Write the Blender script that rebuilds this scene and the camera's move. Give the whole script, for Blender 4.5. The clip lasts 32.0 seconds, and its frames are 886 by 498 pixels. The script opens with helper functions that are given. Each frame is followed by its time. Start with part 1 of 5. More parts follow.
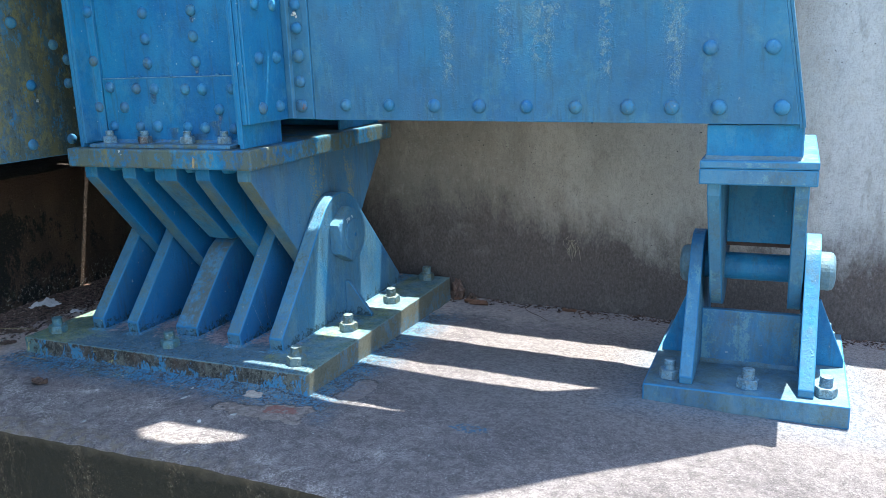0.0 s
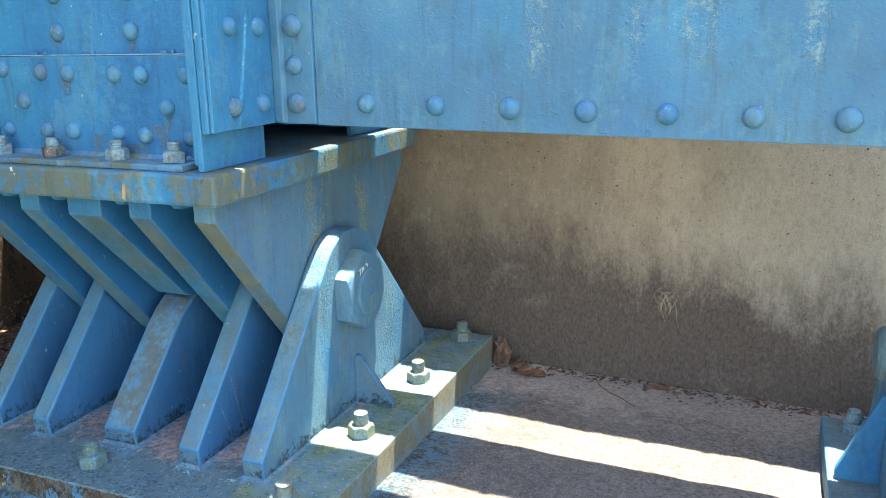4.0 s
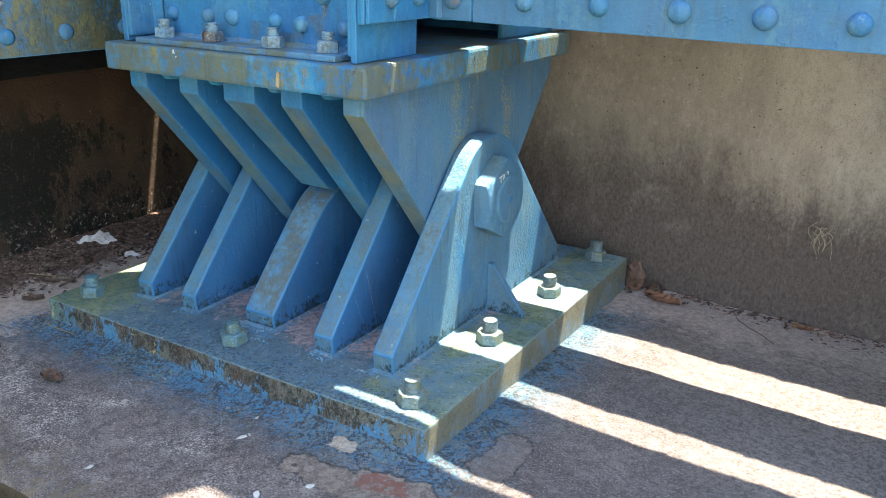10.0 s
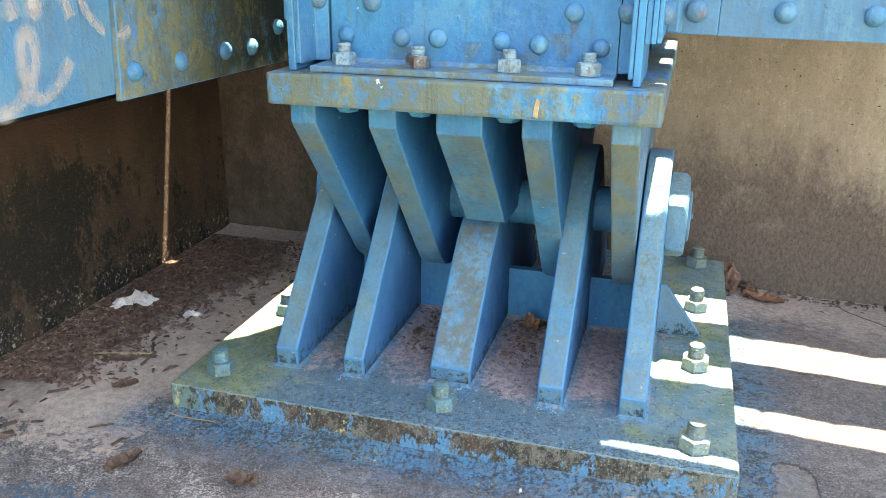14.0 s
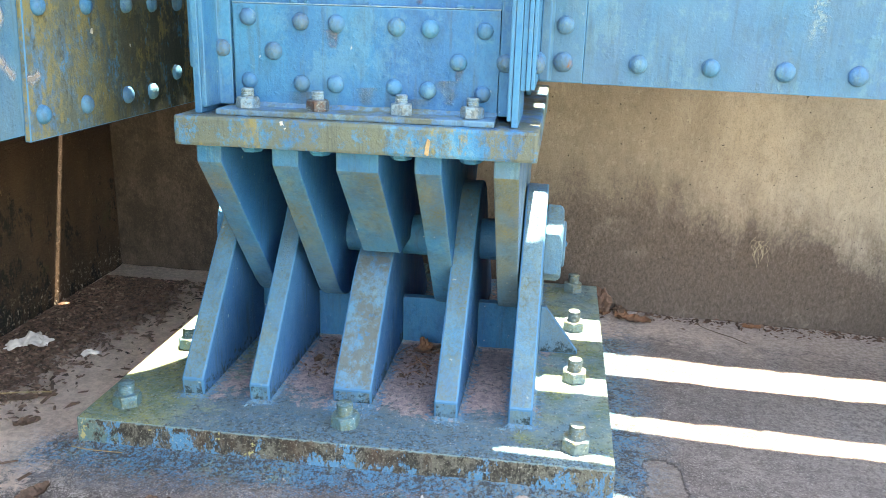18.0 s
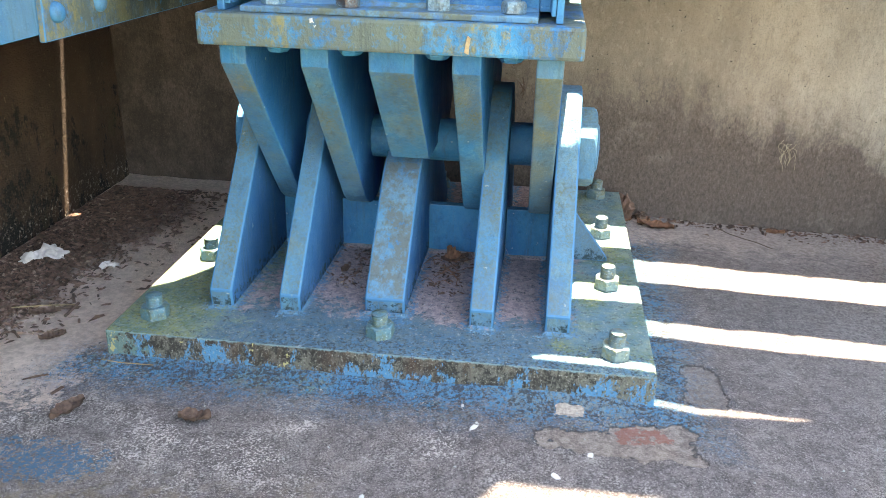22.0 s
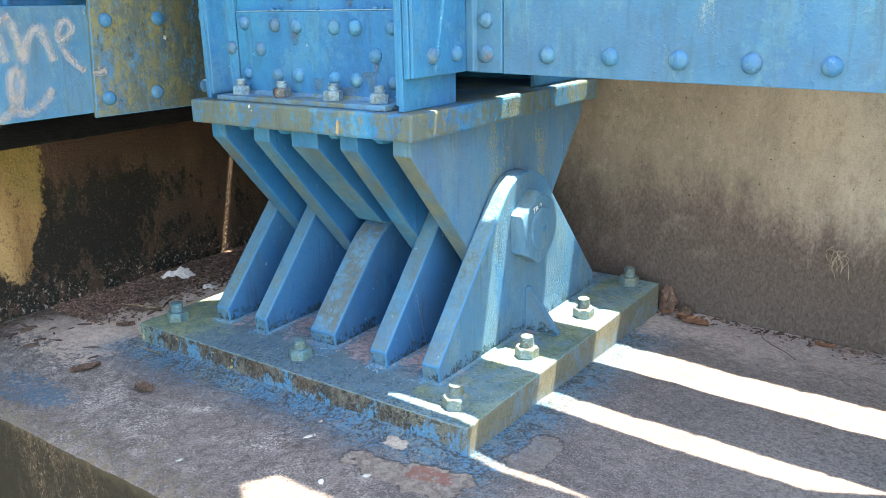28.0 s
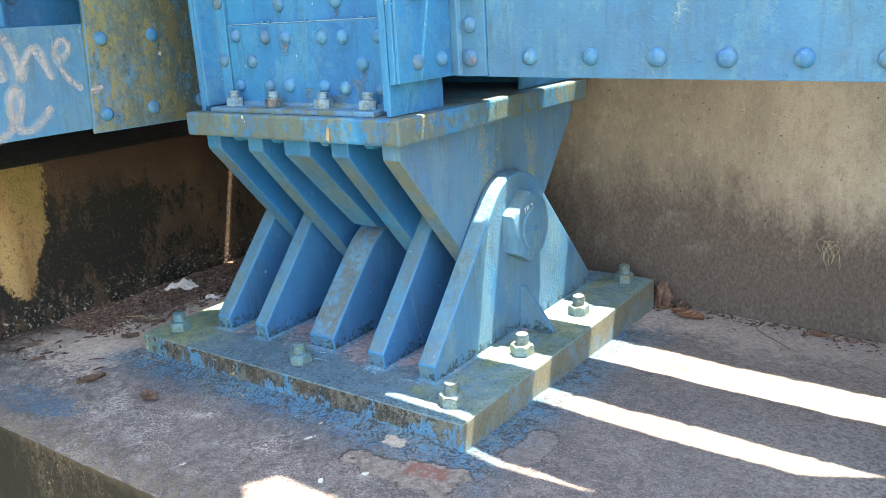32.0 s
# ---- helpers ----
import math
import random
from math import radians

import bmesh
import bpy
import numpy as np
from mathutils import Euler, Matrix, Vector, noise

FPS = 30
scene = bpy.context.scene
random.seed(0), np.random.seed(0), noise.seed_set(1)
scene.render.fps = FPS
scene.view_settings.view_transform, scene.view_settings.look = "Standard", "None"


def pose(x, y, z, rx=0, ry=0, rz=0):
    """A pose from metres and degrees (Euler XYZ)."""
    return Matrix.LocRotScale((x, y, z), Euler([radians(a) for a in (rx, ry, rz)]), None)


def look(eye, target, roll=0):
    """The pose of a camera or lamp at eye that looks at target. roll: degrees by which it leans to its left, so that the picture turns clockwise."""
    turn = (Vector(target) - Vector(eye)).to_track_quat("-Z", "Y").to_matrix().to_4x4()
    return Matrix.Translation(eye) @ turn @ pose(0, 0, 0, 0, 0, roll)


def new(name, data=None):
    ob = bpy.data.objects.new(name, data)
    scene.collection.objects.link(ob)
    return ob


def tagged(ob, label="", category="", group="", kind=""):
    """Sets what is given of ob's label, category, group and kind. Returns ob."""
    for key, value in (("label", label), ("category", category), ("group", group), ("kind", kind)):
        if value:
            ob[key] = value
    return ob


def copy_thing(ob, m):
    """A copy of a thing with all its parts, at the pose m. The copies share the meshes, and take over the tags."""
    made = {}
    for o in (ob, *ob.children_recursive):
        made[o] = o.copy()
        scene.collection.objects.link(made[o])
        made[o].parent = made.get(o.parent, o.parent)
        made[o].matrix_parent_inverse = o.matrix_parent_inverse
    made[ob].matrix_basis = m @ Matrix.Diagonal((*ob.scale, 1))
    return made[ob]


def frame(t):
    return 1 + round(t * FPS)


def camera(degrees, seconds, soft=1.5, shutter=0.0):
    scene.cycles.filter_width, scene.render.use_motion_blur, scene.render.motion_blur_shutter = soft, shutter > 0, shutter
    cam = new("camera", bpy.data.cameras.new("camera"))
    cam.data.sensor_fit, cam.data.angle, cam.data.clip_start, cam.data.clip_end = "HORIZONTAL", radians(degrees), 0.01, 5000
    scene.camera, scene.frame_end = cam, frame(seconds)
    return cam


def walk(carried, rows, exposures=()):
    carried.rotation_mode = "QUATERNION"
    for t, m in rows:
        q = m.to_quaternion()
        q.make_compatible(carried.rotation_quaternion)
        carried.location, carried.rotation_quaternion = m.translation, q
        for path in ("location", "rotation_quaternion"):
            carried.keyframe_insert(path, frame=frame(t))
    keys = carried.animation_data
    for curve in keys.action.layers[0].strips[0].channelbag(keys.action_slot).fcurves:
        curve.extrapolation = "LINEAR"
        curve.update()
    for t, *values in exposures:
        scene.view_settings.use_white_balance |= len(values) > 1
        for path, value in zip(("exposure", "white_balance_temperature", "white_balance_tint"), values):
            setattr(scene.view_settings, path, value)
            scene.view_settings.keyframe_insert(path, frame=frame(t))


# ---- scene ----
cam = camera(56.4, 32.0, soft=0.5)
PATH = [
    (0, (1.126, -1.692, 0.855), (0.357, 0.094, 0.389), -2.1),
    (0.5, (1.113, -1.678, 0.848), (0.339, 0.101, 0.362), -1.8),
    (1, (1.093, -1.628, 0.841), (0.325, 0.145, 0.327), -1.8),
    (1.5, (1.007, -1.524, 0.821), (0.244, 0.245, 0.284), -1.5),
    (2, (0.855, -1.384, 0.834), (0.145, 0.398, 0.269), -1.2),
    (2.5, (0.764, -1.246, 0.818), (0.06, 0.537, 0.249), -1.2),
    (3, (0.723, -1.038, 0.829), (-0.01, 0.744, 0.289), -2.7),
    (3.5, (0.678, -0.999, 0.833), (-0.05, 0.782, 0.286), -2.5),
    (4, (0.664, -1.0, 0.834), (-0.064, 0.794, 0.334), -1.0),
    (4.5, (0.667, -0.985, 0.824), (-0.172, 0.753, 0.301), -0.7),
    (6.5, (0.651, -1.003, 0.816), (-0.251, 0.677, 0.212), -0.4),
    (7, (0.65, -1.011, 0.814), (-0.258, 0.662, 0.199), 0.1),
    (7.5, (0.646, -1.004, 0.808), (-0.332, 0.627, 0.189), -0.3),
    (8, (0.64, -0.994, 0.805), (-0.337, 0.63, 0.168), -0.3),
    (8.5, (0.633, -0.989, 0.8), (-0.342, 0.632, 0.15), -0.1),
    (9, (0.632, -0.985, 0.801), (-0.343, 0.63, 0.137), 0.2),
    (9.5, (0.63, -0.988, 0.799), (-0.341, 0.627, 0.129), 0.6),
    (10, (0.627, -0.996, 0.801), (-0.342, 0.615, 0.119), 1.0),
    (10.5, (0.619, -1.01, 0.805), (-0.361, 0.592, 0.117), 1.4),
    (11, (0.585, -1.017, 0.804), (-0.46, 0.547, 0.126), 1.3),
    (11.5, (0.487, -1.044, 0.798), (-0.552, 0.523, 0.117), 0.8),
    (12, (0.365, -1.071, 0.811), (-0.656, 0.504, 0.121), -1.8),
    (12.5, (0.266, -1.067, 0.802), (-0.671, 0.553, 0.095), -1.2),
    (13, (0.107, -1.001, 0.798), (-0.8, 0.64, 0.101), -1.5),
    (13.5, (-0.02, -1.015, 0.812), (-0.815, 0.693, 0.14), -0.7),
    (14, (-0.143, -1.156, 0.813), (-0.665, 0.65, 0.129), 0.5),
    (14.5, (-0.209, -1.226, 0.824), (-0.589, 0.616, 0.146), 1.6),
    (15, (-0.206, -1.251, 0.838), (-0.528, 0.643, 0.283), 1.5),
    (15.5, (-0.178, -1.279, 0.853), (-0.472, 0.637, 0.358), 0.6),
    (17.5, (-0.136, -1.276, 0.83), (-0.399, 0.622, 0.258), 0.4),
    (18, (-0.139, -1.286, 0.829), (-0.395, 0.61, 0.247), 1.7),
    (18.5, (-0.14, -1.29, 0.835), (-0.394, 0.605, 0.25), 2.1),
    (19, (-0.154, -1.285, 0.831), (-0.394, 0.61, 0.239), 2.4),
    (19.5, (-0.166, -1.281, 0.84), (-0.392, 0.615, 0.247), 2.4),
    (20, (-0.199, -1.265, 0.831), (-0.441, 0.619, 0.204), 1.9),
    (20.5, (-0.231, -1.244, 0.813), (-0.48, 0.592, 0.059), 1.7),
    (21, (-0.239, -1.242, 0.804), (-0.478, 0.582, 0.02), 1.7),
    (21.5, (-0.231, -1.25, 0.808), (-0.46, 0.574, 0.022), 1.7),
    (22, (-0.229, -1.252, 0.806), (-0.444, 0.574, 0.018), 1.5),
    (22.5, (-0.218, -1.253, 0.811), (-0.43, 0.573, 0.023), 1.3),
    (23, (-0.2, -1.248, 0.81), (-0.41, 0.579, 0.022), 1.2),
    (23.5, (-0.143, -1.225, 0.811), (-0.351, 0.602, 0.025), 1.1),
    (24, (0.027, -1.135, 0.81), (-0.394, 0.67, 0.057), -0.5),
    (24.5, (0.153, -1.115, 0.817), (-0.441, 0.65, 0.088), -2.4),
    (25, (0.263, -1.196, 0.813), (-0.393, 0.568, 0.136), -0.3),
    (25.5, (0.394, -1.269, 0.828), (-0.373, 0.45, 0.153), 1.8),
    (27.5, (0.751, -1.126, 0.821), (-0.342, 0.443, 0.236), -0.9),
    (28, (0.773, -1.154, 0.828), (-0.335, 0.407, 0.25), -1.2),
    (28.5, (0.797, -1.152, 0.814), (-0.337, 0.4, 0.265), -1.3),
    (29, (0.804, -1.158, 0.817), (-0.336, 0.39, 0.268), -1.9),
    (29.5, (0.81, -1.16, 0.81), (-0.335, 0.386, 0.262), -2.2),
    (30, (0.819, -1.161, 0.813), (-0.321, 0.387, 0.265), -2.6),
    (30.5, (0.82, -1.151, 0.809), (-0.302, 0.411, 0.26), -2.9),
    (31, (0.823, -1.158, 0.808), (-0.29, 0.412, 0.262), -2.8),
    (31.5, (0.821, -1.158, 0.805), (-0.298, 0.407, 0.26), -2.9),
    (32, (0.823, -1.164, 0.821), (-0.306, 0.39, 0.264), -3.2),
]
EXPOSURES = [(0.0, 2.2, 6650, 6), (1.0, 2.13, 7150, 7), (2.0, 2.25, 7450, 7), (3.0, 2.91, 8650, 9), (4.0, 3.01, 8950, 10), (7.0, 3.01, 8550, 11), (9.0, 2.86, 8450, 11), (12.0, 3.11, 9150, 12), (13.0, 3.35, 9350, 12), (15.0, 3.68, 11200, 14), (19.0, 3.62, 10500, 14), (23.0, 3.52, 9650, 13), (25.0, 3.45, 10050, 13), (28.0, 3.33, 9150, 11), (32.0, 3.33, 9150, 11)]
walk(cam, [(t, look(eye, target, roll)) for t, eye, target, roll in PATH], EXPOSURES)

# ---- world, sun ----
world = bpy.data.worlds.new("sky")
scene.world = world
world.use_nodes = True
wn = world.node_tree
sky = wn.nodes.new("ShaderNodeTexSky")
sky.sky_type, sky.sun_disc = "NISHITA", False
SUN = Vector((0.09, 0.225, 1.0)).normalized()
sky.sun_elevation = math.asin(SUN.z)
sky.sun_rotation = math.atan2(SUN.x, SUN.y)
wn.links.new(sky.outputs[0], wn.nodes["Background"].inputs[0])
wn.nodes["Background"].inputs[1].default_value = 0.15
sun = new("sun", bpy.data.lights.new("sun", "SUN"))
sun.data.energy, sun.data.angle, sun.data.color = 5.0, radians(0.5), (1.0, 0.965, 0.92)
sun.matrix_world = look(SUN * 20, (0, 0, 0))


# ---- materials ----
class Nodes:
    """A small builder for node materials."""

    def __init__(self, name, rough=0.6, metal=0.0):
        self.mat = bpy.data.materials.new(name)
        self.mat.use_nodes = True
        self.tree = self.mat.node_tree
        self.bsdf = self.tree.nodes["Principled BSDF"]
        self.bsdf.inputs["Roughness"].default_value = rough
        self.bsdf.inputs["Metallic"].default_value = metal
        geo = self.tree.nodes.new("ShaderNodeNewGeometry")
        self.pos, self.normal, self.piece = geo.outputs["Position"], geo.outputs["Normal"], geo.outputs["Random Per Island"]

    def node(self, kind, **sets):
        n = self.tree.nodes.new(kind)
        for key, value in sets.items():
            n.inputs[key].default_value = value
        return n

    def link(self, a, b):
        self.tree.links.new(a, b)

    def noise(self, scale, detail=4.0, rough=0.6, stretch=(1, 1, 1), shift=0.0):
        m = self.tree.nodes.new("ShaderNodeMapping")
        m.inputs["Scale"].default_value = stretch
        m.inputs["Location"].default_value = (shift, shift * 1.7, shift * 0.6)
        self.link(self.pos, m.inputs[0])
        n = self.node("ShaderNodeTexNoise", Scale=scale, Detail=detail, Roughness=rough)
        self.link(m.outputs[0], n.inputs["Vector"])
        return n.outputs["Fac"]

    def ramp(self, fac, lo, hi, a=0.0, b=1.0):
        n = self.tree.nodes.new("ShaderNodeMapRange")
        n.inputs["From Min"].default_value, n.inputs["From Max"].default_value = lo, hi
        n.inputs["To Min"].default_value, n.inputs["To Max"].default_value = a, b
        self.link(fac, n.inputs["Value"])
        return n.outputs[0]

    def crisp(self, mask, scale, shift=0.0, amp=1.9, width=0.06, stretch=(1, 1, 1)):
        """A soft mask broken up into sharp-edged specks."""
        n = self.noise(scale * 0.45, 7, 0.82, stretch, shift)
        reach = self.ramp(mask, 0.0, 0.3, 0.0, amp * 2.0)
        v = self.math("ADD", mask, self.math("MULTIPLY", self.math("SUBTRACT", n, 0.5), reach))
        return self.ramp(v, 0.5 - width, 0.5 + width)

    def dusting(self, mask, scale, shift=0.0, least=0.4):
        """A soft mask with a fine grain in it."""
        grain = self.ramp(self.noise(scale, 6, 0.78, (1, 1, 1), shift), 0.42, 0.58, least, 1.0)
        return self.math("MULTIPLY", mask, grain)

    def math(self, op, a, b=0.0):
        n = self.tree.nodes.new("ShaderNodeMath")
        n.operation = op
        for i, v in enumerate((a, b)):
            if isinstance(v, (int, float)):
                n.inputs[i].default_value = v
            else:
                self.link(v, n.inputs[i])
        return n.outputs[0]

    def axis(self, which, source=None):
        n = self.tree.nodes.new("ShaderNodeSeparateXYZ")
        self.link(source or self.pos, n.inputs[0])
        return n.outputs[which]

    def mix(self, fac, a, b):
        n = self.tree.nodes.new("ShaderNodeMix")
        n.data_type = "RGBA"
        for value, socket in ((fac, n.inputs[0]), (a, n.inputs[6]), (b, n.inputs[7])):
            if isinstance(value, (int, float)):
                socket.default_value = value
            elif isinstance(value, tuple):
                socket.default_value = (*value, 1.0)
            else:
                self.link(value, socket)
        return n.outputs[2]

    def bump(self, height, strength=0.3, distance=0.004):
        n = self.node("ShaderNodeBump", Strength=strength, Distance=distance)
        self.link(height, n.inputs["Height"])
        self.link(n.outputs[0], self.bsdf.inputs["Normal"])

    def done(self, colour, rough=None):
        if isinstance(colour, tuple):
            self.bsdf.inputs["Base Color"].default_value = (*colour, 1)
        else:
            self.link(colour, self.bsdf.inputs["Base Color"])
        if rough is not None:
            self.link(rough, self.bsdf.inputs["Roughness"])
        return self.mat


BLUE, BLUE_PALE, BLUE_DEEP = (0.009, 0.180, 0.362), (0.105, 0.27, 0.34), (0.004, 0.112, 0.285)
OLIVE, YELLOW, DARK = (0.105, 0.114, 0.064), (0.185, 0.172, 0.074), (0.040, 0.042, 0.040)


def paint(name, olive=0.0, yellow=0.0, dark=0.0, pale=0.35, rust=0.0, streak=(1, 1, 0.35), shift=0.0, front=False, side=0.12, violet=0.3, aged=None, dense=0.15, nose=1.0, foot=None, grey=0.0, tone=OLIVE, flaky=False, shelter=None, runs=0.38, dull=0.0, coarse=0.75, lichen=0.0, fade=None):
    """Weathered blue gloss paint on steel. olive, yellow, dark, pale, rust, violet: how much of each stain.
    front: growth sits on faces that look towards -y; aged: (axis, from, to), along which dark growth thickens;
    nose: what is left of it on upright faces; foot: the height below which black specks gather; grey: chalky wear;
    tone: the colour of the growth;
    flaky: it breaks up into sharp flakes; shelter: what is left of the chalking on flanks that face along x, and the
    lower, the more shade is painted into their blue; fade: (low, high), the heights between which the growth sets in."""
    k = Nodes(name)
    if shelter is None:
        shelter = 0.25 if front else 1.0
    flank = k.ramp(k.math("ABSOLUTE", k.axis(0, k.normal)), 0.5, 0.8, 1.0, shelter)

    def worn(amount):
        return k.math("MULTIPLY", flank, amount)

    c = k.mix(k.ramp(k.noise(5, 6, 0.62, streak, shift), 0.38, 0.62), BLUE, BLUE_DEEP)
    # Flanks turn a deeper blue: their shade is put into the paint colour.
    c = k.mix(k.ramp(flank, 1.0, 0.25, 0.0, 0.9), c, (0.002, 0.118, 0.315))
    c = k.mix(k.math("MULTIPLY", k.crisp(k.ramp(k.noise(7, 8, 0.72, (1, 1, 0.5), shift + 81), 0.48, 0.66, 0.0, 0.6), 120, shift + 83, 1.4, 0.22), 0.5), c, (0.004, 0.072, 0.180))
    c = k.mix(k.math("MULTIPLY", k.ramp(k.noise(4, 7, 0.62, (1, 1, 0.5), shift + 2), 0.50, 0.62), worn(violet)), c, (0.065, 0.185, 0.30))
    c = k.mix(k.math("MULTIPLY", k.crisp(k.ramp(k.noise(11, 6, 0.65, streak, shift + 3), 0.46, 0.70), 110, shift, 1.5, 0.1), worn(pale)), c, BLUE_PALE)
    grain = k.ramp(k.noise(120, 6, 0.75, (1, 1, 0.7), shift + 4), 0.40, 0.62)
    c = k.mix(k.math("MULTIPLY", grain, worn(0.13)), c, BLUE_PALE)
    c = k.mix(k.math("MULTIPLY", k.ramp(k.noise(380, 4, 0.7, (1, 1, 1), shift + 6), 0.58, 0.66), 0.40), c, (0.010, 0.055, 0.15))
    spots = k.ramp(k.noise(60, 3, 0.5, (1, 1, 1), shift + 8), 0.72, 0.75)
    c = k.mix(k.math("MULTIPLY", spots, 0.6), c, (0.42, 0.48, 0.49))
    c = k.mix(k.math("MULTIPLY", k.ramp(k.noise(17, 9, 0.76, (1, 1, 0.6), shift + 27), 0.50, 0.66, 0.0, 0.42), flank), c, (0.022, 0.075, 0.125))
    if grey:
        m = k.ramp(k.noise(9, 8, 0.72, (1, 1, 0.7), shift + 25), 0.36, 0.58, 0.25, 1.0)
        c = k.mix(k.math("MULTIPLY", m, worn(grey)), c, (0.165, 0.245, 0.265))
    if aged:
        c = k.mix(k.ramp(k.math("ADD", k.axis(aged[0]), k.math("MULTIPLY", k.noise(9, 7, 0.7, streak, shift + 61), 0.25)), aged[1] + 0.08, aged[2] + 0.05, 0.0, 0.8), c, (0.035, 0.058, 0.045))
    for amount, colour, scale, at in ((olive, tone, 9, 11), (yellow, YELLOW, 16, 15), (dark, DARK, 22, 19)):
        if amount:
            edge = 0.76 - 0.42 * amount
            blur = 0.06 if front and not flaky else 0.0
            m = k.ramp(k.noise(scale, 9, 0.74 - 2 * blur, streak, shift + at), edge - 0.05 - blur, edge + 0.16 + blur)
            if fade:
                m = k.math("MULTIPLY", m, k.ramp(k.math("ADD", k.axis(2), k.math("MULTIPLY", k.noise(8, 6, 0.65, (1, 1, 0.6), shift + 71), 0.16)), fade[0] + 0.08, fade[1] + 0.08, 0.22, 1.0))
            fleck = k.ramp(k.noise(190, 5, 0.72, (1, 1, 0.8), shift + at), 0.36 + 0.08 * (1 - dense), 0.56)
            fleck = k.math("MAXIMUM", fleck, 0.25 + 0.6 * dense)
            m = k.math("MULTIPLY", k.math("MULTIPLY", m, fleck), 0.86) if not flaky else k.math("MULTIPLY", k.crisp(m, 120, shift + at, 1.5, 0.26), 0.82)
            if front:
                m = k.math("MULTIPLY", m, k.ramp(k.axis(1, k.normal), -0.25, -0.5, side, 1.0))
                m = k.math("MULTIPLY", m, k.ramp(k.axis(1, k.normal), -0.98, -0.90, nose, 1.0))
            if aged and colour == DARK:
                m = k.math("MAXIMUM", m, k.math("MULTIPLY", k.ramp(k.axis(aged[0]), aged[1], aged[2]), k.crisp(k.ramp(k.noise(20, 6, 0.7, streak, shift + 29), 0.34, 0.60), 100, shift, 1.6)))
                colour = (0.03, 0.045, 0.045)
            c = k.mix(m, c, colour)
    if flaky:
        m = k.crisp(k.ramp(k.noise(24, 8, 0.76, streak, shift + 57), 0.50, 0.64, 0.0, 0.72), 110, shift + 59, 1.2, 0.12)
        c = k.mix(k.math("MULTIPLY", m, 0.75), c, (0.020, 0.165, 0.330))
    if foot:
        m = k.ramp(k.math("ADD", k.axis(2), k.math("MULTIPLY", k.noise(25, 5), 0.06)), foot + 0.045, foot - 0.012, 0.0, 0.76)
        c = k.mix(k.crisp(m, 140, shift + 37, 2.0, 0.14), c, (0.024, 0.050, 0.062))
    if rust:
        m = k.ramp(k.noise(14, 8, 0.7, (1, 1, 0.5), shift + 23), 0.74 - 0.2 * rust, 0.80 - 0.2 * rust)
        c = k.mix(m, c, (0.20, 0.075, 0.03))
    drip = k.ramp(k.noise(48, 6, 0.7, (1, 1, 0.10), shift + 33), 0.55, 0.66)
    c = k.mix(k.math("MULTIPLY", drip, runs), c, (0.048, 0.072, 0.075))
    if lichen:
        m = k.math("MULTIPLY", k.ramp(k.noise(13, 7, 0.7, (1, 1, 0.35), shift + 67), 0.47, 0.60), k.ramp(k.math("ABSOLUTE", k.math("SUBTRACT", k.axis(1), 0.54)), 0.22, 0.08))
        m = k.math("MULTIPLY", m, k.ramp(k.axis(0, k.normal), 0.5, 0.8, 0.0, lichen))
        c = k.mix(k.crisp(m, 420, shift + 69, 2.2, 0.12), c, (0.24, 0.235, 0.125))
    if dull:
        c = k.mix(k.ramp(k.noise(3, 8, 0.7, (1, 1, 0.6), shift + 53), 0.35, 0.65, 0.6 * dull, 1.4 * dull), c, (0.030, 0.095, 0.150))
    fine = k.noise(160, 4, 0.6, (1, 1, 1), shift)
    wide = k.noise(22, 5, 0.55, (1, 1, 1), shift)
    k.bsdf.inputs["Specular IOR Level"].default_value = 0.12 if front else 0.22
    sag = k.ramp(k.noise(34, 3, 0.5, (1, 1, 0.16), shift + 41), 0.60, 0.72, 0.0, 0.5)
    pimple = k.ramp(k.noise(75, 2, 0.5, (1, 1, 1), shift + 43), 0.64, 0.76, 0.0, 0.5)
    k.bump(k.math("ADD", k.math("ADD", sag, pimple), k.math("ADD", k.math("MULTIPLY", fine, coarse), k.math("MULTIPLY", wide, 0.9))), 0.45, 0.004)
    return k.done(c, k.ramp(k.noise(13, 5, 0.6, (1, 1, 1), shift + 5), 0.3, 0.7, 0.40, 0.68))


mat_blue = paint("blue_paint", pale=0.22, violet=0.12, rust=0.05, olive=0.10)
mat_deep = paint("blue_paint_sheltered", pale=0.05, violet=0.0, olive=0.25, shift=3.0, front=True, side=0.3, nose=0.4)
mat_girder = paint("blue_paint_girder", pale=0.36, olive=0.30, streak=(1, 1, 0.45), shift=31.0, grey=0.22, violet=0.1, dark=0.16, dull=0.34)
mat_olive = paint("blue_paint_mossy", olive=0.84, yellow=0.42, dark=0.42, rust=0.2, streak=(1, 1, 0.5), shift=7.0, dense=0.75, tone=(0.104, 0.112, 0.064), flaky=True, runs=0.7)
mat_foot = paint("blue_paint_foot", grey=0.35, olive=0.70, yellow=0.25, dark=0.30, rust=0.15, streak=(1, 1, 0.7), shift=8.0, dense=0.4, flaky=True, pale=0.6)
mat_rib = paint("blue_paint_rib", olive=0.88, yellow=0.30, pale=0.32, violet=0.0, rust=0.05, shift=13.0, front=True, side=0.24, dense=0.35, nose=0.8, foot=0.085, grey=0.24, tone=(0.100, 0.124, 0.088))
mat_hang = paint("blue_paint_hanging_rib", olive=0.78, yellow=0.36, pale=0.3, rust=0.05, shift=14.0, front=True, side=0.08, dense=0.65, nose=0.15, fade=(0.20, 0.40))
